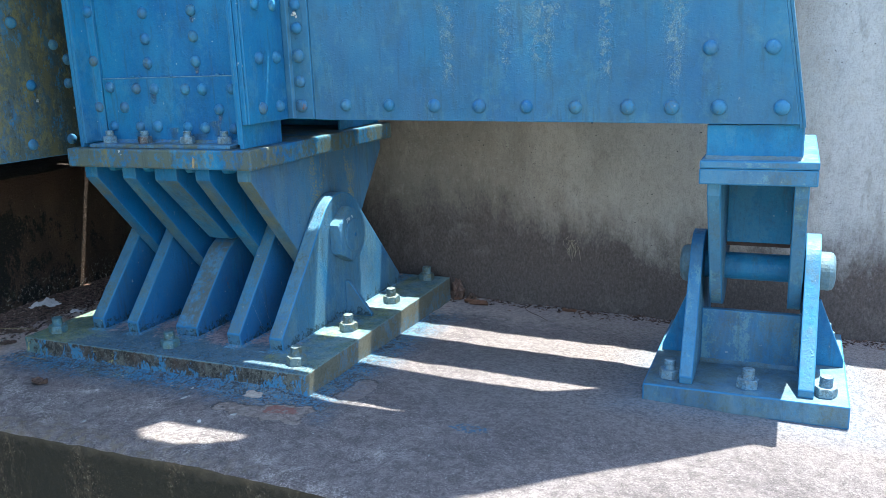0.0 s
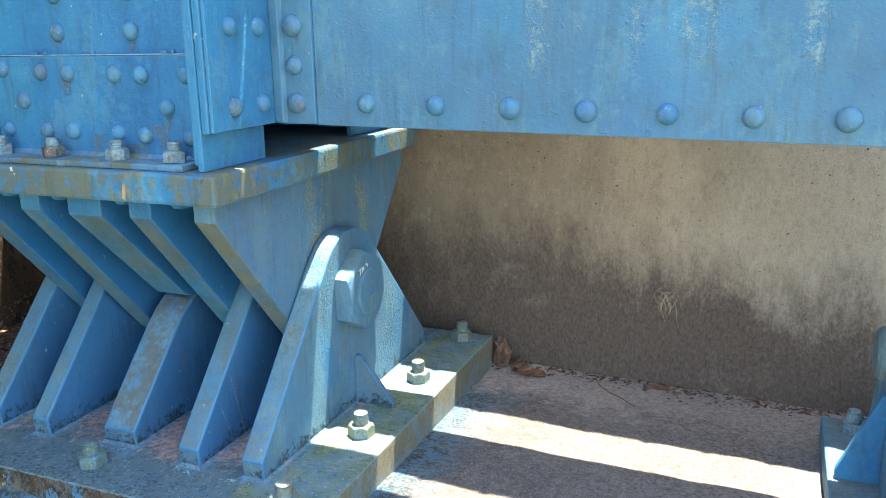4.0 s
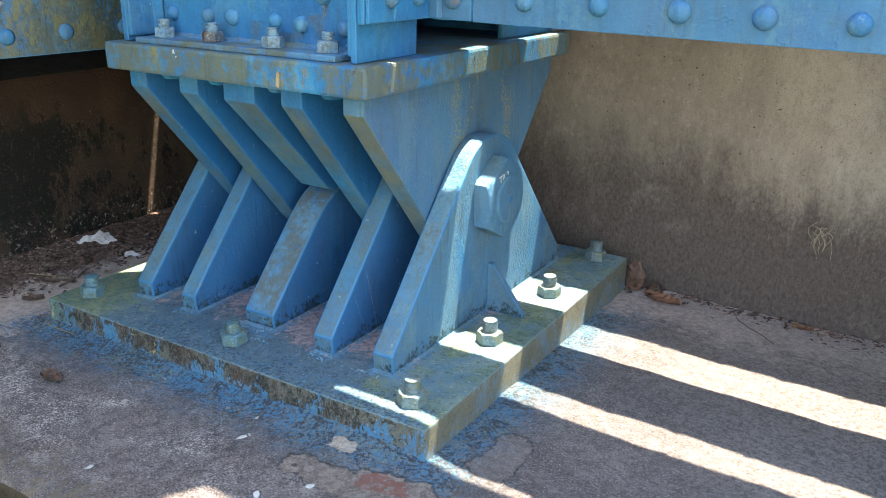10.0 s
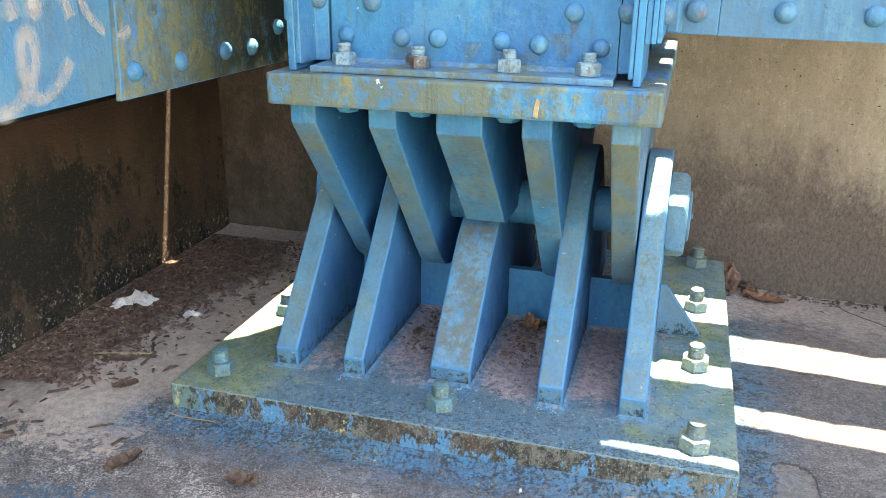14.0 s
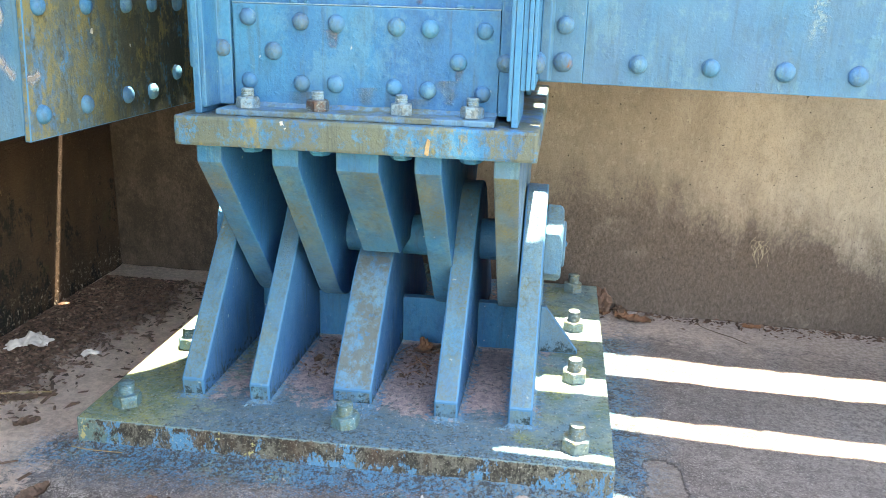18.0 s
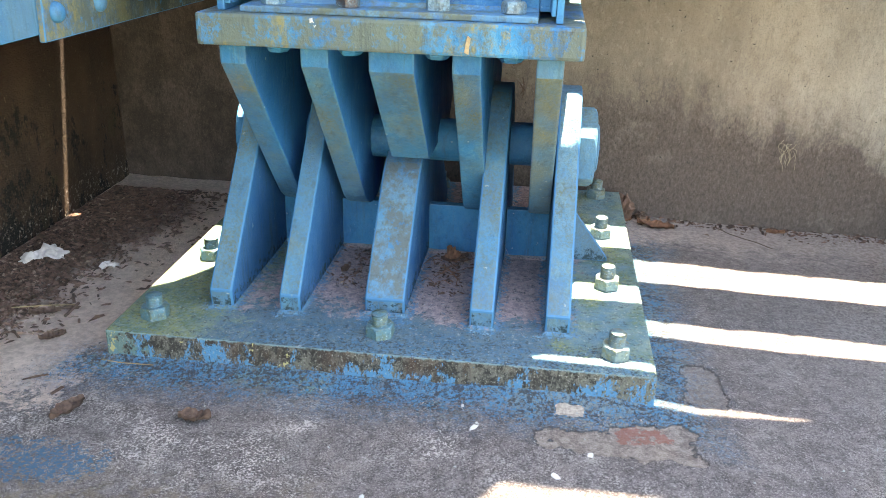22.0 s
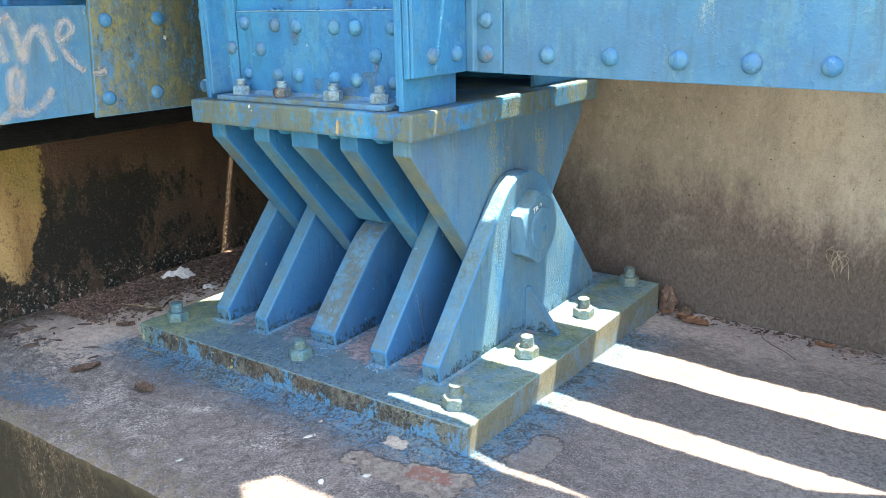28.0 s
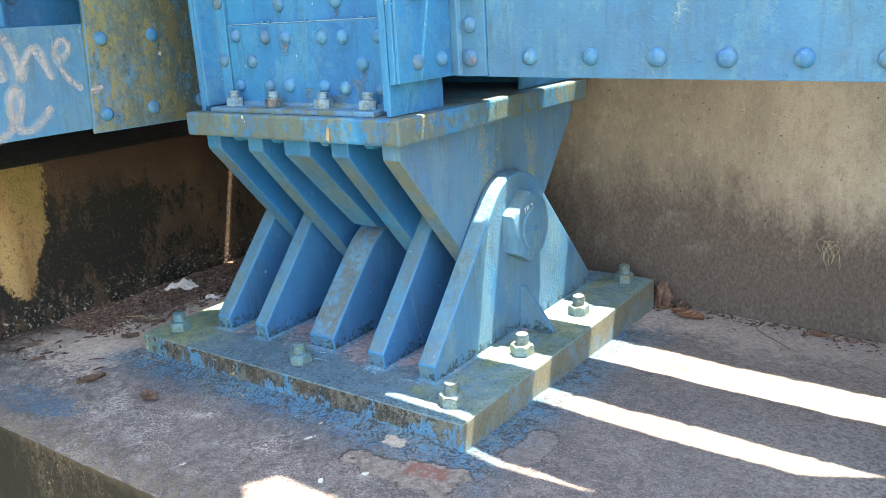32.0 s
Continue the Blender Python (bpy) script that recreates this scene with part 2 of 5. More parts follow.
mat_cheek = paint("blue_paint_cheek", olive=0.98, yellow=0.72, pale=0.3, shift=15.5, front=True, side=0.32, dense=0.7, nose=0.15, shelter=0.7, lichen=0.56, grey=0.25, fade=(0.18, 0.42))
mat_worn = paint("blue_paint_worn", olive=0.70, yellow=0.1, violet=0.1, dark=0.32, side=0.12, pale=0.5, rust=0.25, shift=17.0, front=True, dense=0.5, foot=0.085, flaky=True, tone=(0.100, 0.112, 0.100), grey=0.45)
mat_left = paint("blue_paint_algae", olive=0.86, yellow=0.70, dark=0.50, streak=(1, 1, 0.45), shift=21.0, aged=(1, 0.02, 0.46), dense=0.4, flaky=True, grey=0.35, tone=(0.085, 0.10, 0.07))
mat_chord = paint("blue_paint_chord", pale=0.45, olive=0.42, shift=41.0, violet=0.35, grey=0.35, dull=0.28)
mat_end = paint("blue_paint_end", pale=0.8, olive=0.50, dark=0.25, shift=45.0, violet=0.5, dense=0.3, grey=0.32)
mat_end_base = paint("blue_paint_end_base", pale=0.6, olive=0.72, dark=0.45, shift=47.0, violet=0.3, dense=0.35, grey=0.8, dull=0.2)
mat_flank = paint("blue_paint_flank", olive=0.78, yellow=0.2, pale=0.5, shift=61.0, front=True, side=0.55, dense=0.35, nose=0.8, foot=0.085, grey=0.42, violet=0.1, shelter=0.8, coarse=1.5)
mat_rivet = paint("blue_paint_rivet", olive=0.52, pale=0.5, rust=0.42, dark=0.34, grey=0.12, shift=51.0, dense=0.3)


def bolt_material(name, a, b, stain):
    """Worn paint on nuts and studs, rubbed bright at the threads."""
    k = Nodes(name, 0.5)
    c = k.mix(k.ramp(k.noise(30, 6, 0.6), 0.35, 0.65), a, b)
    c = k.mix(k.ramp(k.noise(60, 8, 0.75, (1, 1, 1), 4), 0.46, 0.60), c, stain)
    c = k.mix(k.math("MULTIPLY", k.ramp(k.noise(150, 6, 0.75, (1, 1, 1), 8), 0.52, 0.58), 0.6), c, (0.03, 0.06, 0.08))
    c = k.mix(k.ramp(k.noise(210, 5, 0.7, (1, 1, 1), 14), 0.60, 0.64, 0.0, 0.7), c, (0.36, 0.41, 0.41))
    k.bump(k.noise(150, 5, 0.7), 0.5, 0.002)
    return k.done(c)


mat_bolt = bolt_material("bolt_paint", (0.13, 0.19, 0.19), (0.075, 0.155, 0.195), (0.125, 0.13, 0.075))
mat_bolt_teal = bolt_material("bolt_paint_teal", (0.055, 0.165, 0.215), (0.030, 0.120, 0.185), (0.085, 0.125, 0.085))
mat_bolt_pale = bolt_material("bolt_paint_pale", (0.16, 0.27, 0.33), (0.07, 0.20, 0.32), (0.12, 0.165, 0.175))
mat_rusty = bolt_material("bolt_rust", (0.075, 0.034, 0.026), (0.035, 0.022, 0.020), (0.10, 0.17, 0.20))


def base_plate_material():
    """Mossy paint on top; scraped, blackened paint with yellow lichen on the edges."""
    k = Nodes("blue_paint_base")
    up = k.ramp(k.axis(2, k.normal), 0.5, 0.8)
    x, y, z = k.axis(0), k.axis(1), k.axis(2)
    wob = k.math("MULTIPLY", k.math("SUBTRACT", k.noise(9, 6, 0.65), 0.5), 0.34)
    xw, yw = k.math("ADD", x, wob), k.math("ADD", y, wob)
    teal = k.mix(k.ramp(k.noise(14, 6, 0.65, (1, 1, 1), 2), 0.40, 0.60), (0.055, 0.165, 0.235), (0.135, 0.215, 0.22))
    moss = k.mix(k.ramp(k.noise(30, 6, 0.7, (1, 1, 1), 5), 0.42, 0.58), (0.062, 0.110, 0.036), (0.185, 0.205, 0.060))
    green = k.math("MAXIMUM", k.ramp(xw, -0.70, -0.86), k.math("MULTIPLY", k.ramp(xw, -0.30, -0.22), k.ramp(k.noise(7, 5, 0.6, (1, 1, 1), 8), 0.42, 0.58)))
    top = k.mix(k.dusting(k.math("MULTIPLY", green, 0.9), 110, 1.0, 0.35), teal, moss)
    middle = k.math("MULTIPLY", k.ramp(xw, -0.84, -0.72), k.ramp(xw, -0.12, -0.20))
    dusty = k.mix(k.ramp(k.noise(70, 9, 0.8), 0.42, 0.58), (0.36, 0.275, 0.275), (0.17, 0.15, 0.175))
    scuffed = k.mix(k.ramp(k.noise(80, 9, 0.8, (1, 1, 1), 6), 0.42, 0.58), (0.030, 0.115, 0.185), (0.085, 0.138, 0.160))
    dusty = k.mix(k.crisp(k.ramp(yw, 0.21, 0.09), 130, 8.0, 1.6), dusty, scuffed)
    top = k.mix(k.crisp(middle, 200, 6.0, 1.3), top, dusty)
    rubbed = k.math("MULTIPLY", k.ramp(yw, 0.16, 0.02, 0.0, 0.42), k.ramp(xw, -0.86, -0.62, 0.35, 1.0))
    top = k.mix(k.math("MULTIPLY", k.crisp(rubbed, 300, 71.0, 2.2, 0.16), 0.8), top, (0.030, 0.160, 0.285))
    top = k.mix(k.crisp(k.math("MULTIPLY", rubbed, 0.95), 340, 73.0, 2.2, 0.14), top, (0.022, 0.040, 0.052))
    feet = None
    for centre, half in ((-0.822, 0.022), (-0.685, 0.020), (-0.505, 0.039), (-0.315, 0.023), (-0.173, 0.023)):
        f = k.ramp(k.math("ABSOLUTE", k.math("SUBTRACT", x, centre)), half + 0.034, half)
        feet = f if feet is None else k.math("MAXIMUM", feet, f)
    feet = k.math("MULTIPLY", k.math("MULTIPLY", feet, k.ramp(y, 0.085, 0.12)), 0.62)
    top = k.mix(k.crisp(feet, 210, 9.0, 2.0, 0.08), top, (0.045, 0.18, 0.30))
    top = k.mix(k.math("MULTIPLY", k.ramp(k.noise(100, 9, 0.84, (1, 1, 1), 3), 0.545, 0.575), 0.85), top, (0.020, 0.035, 0.045))
    top = k.mix(k.math("MULTIPLY", k.ramp(k.noise(140, 9, 0.84, (1, 1, 1), 13), 0.58, 0.61), 0.8), top, (0.35, 0.38, 0.38))
    right = k.ramp(k.axis(0, k.normal), 0.5, 0.8)
    grime = k.mix(k.ramp(k.noise(85, 9, 0.84, (1, 1, 0.7), 9), 0.48, 0.55), (0.014, 0.014, 0.013), (0.115, 0.115, 0.095))
    rusty = k.math("MULTIPLY", k.ramp(k.noise(16, 8, 0.75, (1, 1, 0.3), 23), 0.46, 0.60), k.ramp(k.math("ABSOLUTE", k.math("ADD", x, 0.53)), 0.34, 0.16, 0.1, 0.75))
    grime = k.mix(rusty, grime, (0.070, 0.040, 0.026))
    ashen = k.ramp(k.math("ADD", x, wob), -0.22, -0.08)
    grime = k.mix(k.math("MULTIPLY", k.crisp(k.math("MULTIPLY", ashen, 0.62), 230, 17.0, 2.0, 0.12), 0.8), grime, (0.140, 0.145, 0.115))
    blue = k.math("ADD", k.ramp(k.noise(15, 6, 0.7, (1, 1, 0.6), 31), 0.49, 0.64, 0.0, 0.72), k.ramp(z, 0.0, 0.034, 0.36, 0.0))
    side = k.mix(k.crisp(blue, 200, 3.0, 1.9, 0.10, (1, 1, 0.55)), grime, (0.032, 0.200, 0.365))
    side = k.mix(k.crisp(k.ramp(x, -0.88, -0.98, 0.0, 0.62), 120, 33.0, 1.8, 0.10), side, (0.085, 0.170, 0.165))
    blot = k.math("MULTIPLY", k.ramp(k.noise(30, 3, 0.6, (1, 1, 0.8), 14), 0.60, 0.66), k.ramp(x, -0.52, -0.60))
    side = k.mix(k.crisp(k.math("MULTIPLY", blot, 0.8), 260, 5.0, 1.4), side, (0.36, 0.33, 0.155))
    side = k.mix(k.math("MULTIPLY", k.ramp(k.noise(250, 5, 0.75, (1, 1, 0.8), 27), 0.585, 0.61), 0.7), side, (0.40, 0.40, 0.36))
    side = k.mix(k.math("MULTIPLY", right, k.ramp(k.noise(230, 6, 0.75, (1, 1, 0.7), 25), 0.38, 0.60, 0.2, 0.9)), side, (0.130, 0.132, 0.092))
    lip = k.ramp(k.math("ADD", z, k.math("MULTIPLY", k.noise(60, 6, 0.7), 0.016)), 0.0585, 0.0615)
    side = k.mix(k.math("MULTIPLY", lip, 0.85), side, (0.12, 0.23, 0.26))
    k.bump(k.math("ADD", k.noise(90, 6, 0.7), k.noise(330, 3, 0.6)), 0.8, 0.004)
    return k.done(k.mix(up, side, top), k.ramp(k.noise(20), 0.3, 0.7, 0.5, 0.85))


mat_base = base_plate_material()


def concrete_seat_material():
    """Dark weathered concrete with pale specks, red primer and blue overspray round the base plates."""
    k = Nodes("concrete_seat", 0.9)
    x, y = k.axis(0), k.axis(1)
    c = k.mix(k.ramp(k.noise(4, 8, 0.68), 0.38, 0.62), (0.205, 0.182, 0.190), (0.335, 0.302, 0.306))
    c = k.mix(k.math("MULTIPLY", k.ramp(k.noise(230, 6, 0.8), 0.47, 0.56), 0.66), c, (0.055, 0.049, 0.054))
    c = k.mix(k.math("MULTIPLY", k.ramp(k.noise(240, 5, 0.72, (1, 1, 1), 2), 0.575, 0.60), 0.9), c, (0.52, 0.49, 0.48))
    c = k.mix(k.math("MULTIPLY", k.ramp(k.noise(42, 8, 0.76, (1, 1, 1), 85), 0.47, 0.55), 0.46), c, (0.068, 0.060, 0.065))
    c = k.mix(k.math("MULTIPLY", k.ramp(k.noise(30, 8, 0.76, (1, 1, 1), 87), 0.53, 0.60), 0.5), c, (0.33, 0.30, 0.29))
    c = k.mix(k.ramp(k.noise(400, 4, 0.7, (1, 1, 1), 95), 0.56, 0.60, 0.0, 0.7), c, (0.040, 0.036, 0.040))
    c = k.mix(k.ramp(k.noise(330, 4, 0.7, (1, 1, 1), 97), 0.58, 0.62, 0.0, 0.65), c, (0.50, 0.465, 0.46))
    pale = k.ramp(k.noise(4.2, 5, 0.6, (1, 1, 1), 4), 0.46, 0.62)
    pale = k.math("MULTIPLY", pale, k.ramp(k.math("ADD", y, k.math("MULTIPLY", x, 0.2)), 0.0, -0.2))
    specks = k.ramp(k.math("ADD", k.noise(270, 4, 0.7, (1, 1, 1), 9), k.math("MULTIPLY", k.noise(22, 7, 0.75, (1, 1, 1), 10), 0.6)), 0.845, 0.87)
    c = k.mix(k.math("MULTIPLY", specks, pale), c, (0.72, 0.68, 0.67))
    lichen = k.math("MULTIPLY", k.ramp(k.math("ADD", y, k.math("MULTIPLY", k.noise(9, 5), 0.16)), -0.20, -0.30), k.ramp(k.noise(40, 8, 0.75, (1, 1, 1), 41), 0.46, 0.58))
    lichen = k.math("MULTIPLY", lichen, k.ramp(x, 0.3, -0.3))
    c = k.mix(k.math("MULTIPLY", lichen, 0.6), c, (0.27, 0.225, 0.15))

    def near(x0, x1, y0, y1, shift, wobble=0.10):
        dx = k.math("MAXIMUM", k.math("SUBTRACT", x0, x), k.math("SUBTRACT", x, x1))
        dy = k.math("MAXIMUM", k.math("SUBTRACT", y0, y), k.math("SUBTRACT", y, y1))
        return k.math("ADD", k.math("MAXIMUM", dx, dy), k.math("MULTIPLY", k.math("SUBTRACT", k.noise(9, 6, 0.62, (1, 1, 1), shift), 0.5), wobble))

    def spray(d, solid, reach, shift):
        whole = k.crisp(k.ramp(d, solid + 0.07, solid - 0.03, 0.0, 0.95), 210, shift + 4, 1.9, 0.12)
        return k.math("MAXIMUM", whole, k.dusting(k.ramp(d, reach, solid), 130, shift, 0.35))

    tone = k.mix(k.ramp(k.noise(12, 7, 0.65, (1, 1, 1), 14), 0.45, 0.63), (0.024, 0.265, 0.50), (0.140, 0.280, 0.265))
    left = k.ramp(k.math("ADD", x, k.math("MULTIPLY", k.noise(7, 7, 0.65), 0.30)), -0.80, -0.90)
    sand = k.mix(k.ramp(k.noise(60, 9, 0.78), 0.42, 0.58), (0.60, 0.47, 0.41), (0.86, 0.71, 0.63))
    left = k.math("MULTIPLY", left, k.ramp(k.math("ADD", y, k.math("MULTIPLY", k.noise(9, 7, 0.68, (1, 1, 1), 89), 0.16)), -0.16, 0.06, 0.15, 1.0))
    c = k.mix(k.math("MULTIPLY", k.crisp(left, 110, 4.0, 1.4), 0.94), c, sand)
    rot = k.ramp(k.math("ADD", k.math("SUBTRACT", x, k.math("MULTIPLY", y, 0.22)), k.math("MULTIPLY", k.noise(8, 8, 0.68, (1, 1, 1), 7), 0.34)), -1.11, -1.23)
    rot = k.math("MULTIPLY", rot, k.ramp(k.math("ADD", y, k.math("MULTIPLY", k.noise(11, 5), 0.2)), 0.99, 0.86, 0.10, 1.0))
    c = k.mix(k.math("MULTIPLY", rot, 0.92), c, k.mix(k.ramp(k.noise(55, 9, 0.78, (1, 1, 1), 5), 0.45, 0.6), (0.055, 0.036, 0.030), (0.240, 0.165, 0.135)))
    d = near(-1.0, 0.0, 0.0, 0.98, 2)
    tone = k.mix(k.math("MULTIPLY", k.ramp(k.noise(95, 9, 0.84, (1, 1, 1), 44), 0.55, 0.575), 0.9), tone, (0.018, 0.035, 0.06))
    tone = k.mix(k.math("MULTIPLY", k.ramp(k.noise(170, 6, 0.72, (1, 1, 1), 47), 0.57, 0.61), 0.55), tone, (0.34, 0.46, 0.48))
    tone = k.mix(k.math("MULTIPLY", k.ramp(k.noise(210, 7, 0.8, (1, 1, 1), 91), 0.50, 0.55), 0.72), tone, (0.030, 0.070, 0.105))
    tone = k.mix(k.math("MULTIPLY", k.ramp(k.noise(36, 8, 0.76, (1, 1, 1), 93), 0.50, 0.57), 0.6), tone, (0.13, 0.125, 0.125))
    tone = k.mix(k.math("MULTIPLY", k.ramp(k.math("ADD", x, k.math("MULTIPLY", k.noise(10, 7, 0.7, (1, 1, 1), 99), 0.3)), -0.25, 0.02), k.ramp(k.noise(50, 7, 0.75, (1, 1, 1), 98), 0.42, 0.56, 0.2, 0.75)), tone, (0.22, 0.31, 0.33))
    tone = k.mix(k.math("MULTIPLY", k.crisp(k.ramp(k.noise(14, 7, 0.7, (1, 1, 1), 101), 0.36, 0.60, 0.25, 0.62), 260, 103.0, 2.2, 0.10), 0.85), tone, (0.016, 0.265, 0.53))
    tone = k.mix(k.math("MULTIPLY", k.crisp(k.ramp(k.noise(20, 7, 0.7, (1, 1, 1), 105), 0.38, 0.60, 0.22, 0.62), 300, 107.0, 2.4, 0.10), 0.9), tone, (0.030, 0.042, 0.055))
    beside = k.math("MAXIMUM", k.ramp(x, -1.03, -0.98), k.ramp(k.math("ADD", y, k.math("MULTIPLY", k.noise(12, 6), 0.12)), 0.16, 0.05))
    c = k.mix(k.math("MULTIPLY", k.math("MULTIPLY", spray(d, 0.040, 0.145, 2), beside), 0.92), c, tone)
    c = k.mix(k.math("MULTIPLY", spray(near(0.80, 1.28, 0.31, 0.85, 6), 0.02, 0.13, 6), 0.75), c, (0.17, 0.31, 0.44))

    def bare(cx, cy, rx, ry, shift):
        u = k.math("POWER", k.math("DIVIDE", k.math("SUBTRACT", x, cx), rx), 2.0)
        v = k.math("POWER", k.math("DIVIDE", k.math("SUBTRACT", y, cy), ry), 2.0)
        m = k.math("ADD", k.math("SQRT", k.math("ADD", u, v)), k.math("MULTIPLY", k.math("SUBTRACT", k.noise(16, 8, 0.7, (1, 1, 1), shift), 0.5), 1.9))
        return k.ramp(m, 1.25, 0.85)

    earth = k.mix(k.ramp(k.noise(70, 8, 0.75, (1, 1, 1), 12), 0.42, 0.58), (0.235, 0.195, 0.175), (0.45, 0.39, 0.35))
    red = k.math("MULTIPLY", k.crisp(k.math("MULTIPLY", bare(-0.032, -0.084, 0.046, 0.026, 52), 0.72), 100, 52, 2.0), 0.75)
    earth = k.mix(k.ramp(k.noise(380, 4, 0.7, (1, 1, 1), 16), 0.55, 0.60, 0.0, 0.6), earth, (0.10, 0.085, 0.08))
    earth = k.mix(k.ramp(k.noise(320, 4, 0.7, (1, 1, 1), 18), 0.58, 0.62, 0.0, 0.6), earth, (0.62, 0.56, 0.52))
    earth_red = k.mix(red, earth, (0.36, 0.125, 0.095))
    for cx, cy, rx, ry, at in ((-1.02, -0.30, 0.15, 0.060, 71), (-0.92, -0.31, 0.07, 0.04, 75), (0.46, -0.02, 0.05, 0.025, 73)):
        c = k.mix(k.crisp(k.math("MULTIPLY", bare(cx, cy, rx, ry, at), 0.43), 210, at, 2.4, 0.16), c, (0.060, 0.190, 0.32))
    off = k.tree.nodes.new("ShaderNodeAttribute")
    off.attribute_name = "bare"
    gone = k.ramp(off.outputs["Fac"], 0.4, 0.6)
    rim = k.math("MULTIPLY", k.ramp(off.outputs["Fac"], 0.02, 0.25), k.ramp(off.outputs["Fac"], 0.75, 0.5))
    c = k.mix(k.math("MULTIPLY", gone, k.ramp(y, 0.03, -0.02, 0.45, 0.95)), c, earth_red)
    c = k.mix(k.math("MULTIPLY", rim, 0.6), c, (0.045, 0.040, 0.040))
    wide = k.math("MULTIPLY", k.math("SUBTRACT", k.noise(40, 5, 0.65), 0.5), 0.022)
    u = k.math("ADD", k.math("ABSOLUTE", k.math("SUBTRACT", x, -0.145)), wide)
    v = k.math("ADD", k.math("ABSOLUTE", k.math("SUBTRACT", y, -0.034)), wide)
    flaked = k.math("MULTIPLY", k.ramp(u, 0.026, 0.0245), k.ramp(v, 0.0125, 0.011))
    c = k.mix(flaked, c, k.mix(k.ramp(k.noise(150, 5, 0.7), 0.4, 0.6), (0.40, 0.35, 0.31), (0.62, 0.57, 0.51)))
    back = k.crisp(k.ramp(k.math("ADD", y, k.math("MULTIPLY", k.noise(8, 8, 0.7), 0.30)), 0.88, 1.05, 0.0, 0.95), 100, 63.0, 1.3, 0.3)
    c = k.mix(k.math("MULTIPLY", back, 0.85), c, k.mix(k.ramp(k.noise(80, 8, 0.78), 0.42, 0.58), (0.42, 0.345, 0.325), (0.72, 0.61, 0.57)))
    c = k.mix(k.math("MULTIPLY", k.ramp(k.math("ADD", x, k.math("MULTIPLY", k.noise(5, 7, 0.68, (1, 1, 1), 83), 0.5)), 0.35, 0.85), k.ramp(y, 0.0, 0.25, 0.05, 0.55)), c, k.mix(k.ramp(k.noise(110, 8, 0.82, (1, 1, 1), 84), 0.46, 0.56), (0.42, 0.38, 0.37), (0.13, 0.117, 0.12)))
    drift = k.math("MULTIPLY", k.ramp(k.math("ADD", y, k.math("MULTIPLY", k.noise(10, 7, 0.68, (1, 1, 1), 81), 0.20)), 0.93, 1.01), k.ramp(x, -0.70, -0.85))
    c = k.mix(k.math("MULTIPLY", drift, 0.85), c, k.mix(k.ramp(k.noise(90, 8, 0.78), 0.42, 0.58), (0.58, 0.47, 0.43), (0.86, 0.73, 0.67)))
    relief = k.math("ADD", k.noise(34, 6, 0.65), k.math("MULTIPLY", k.noise(150, 8, 0.85), 1.9))
    k.bump(k.math("SUBTRACT", relief, k.math("MULTIPLY", gone, 0.6)), 1.0, 0.008)
    return k.done(c)


mat_seat = concrete_seat_material()


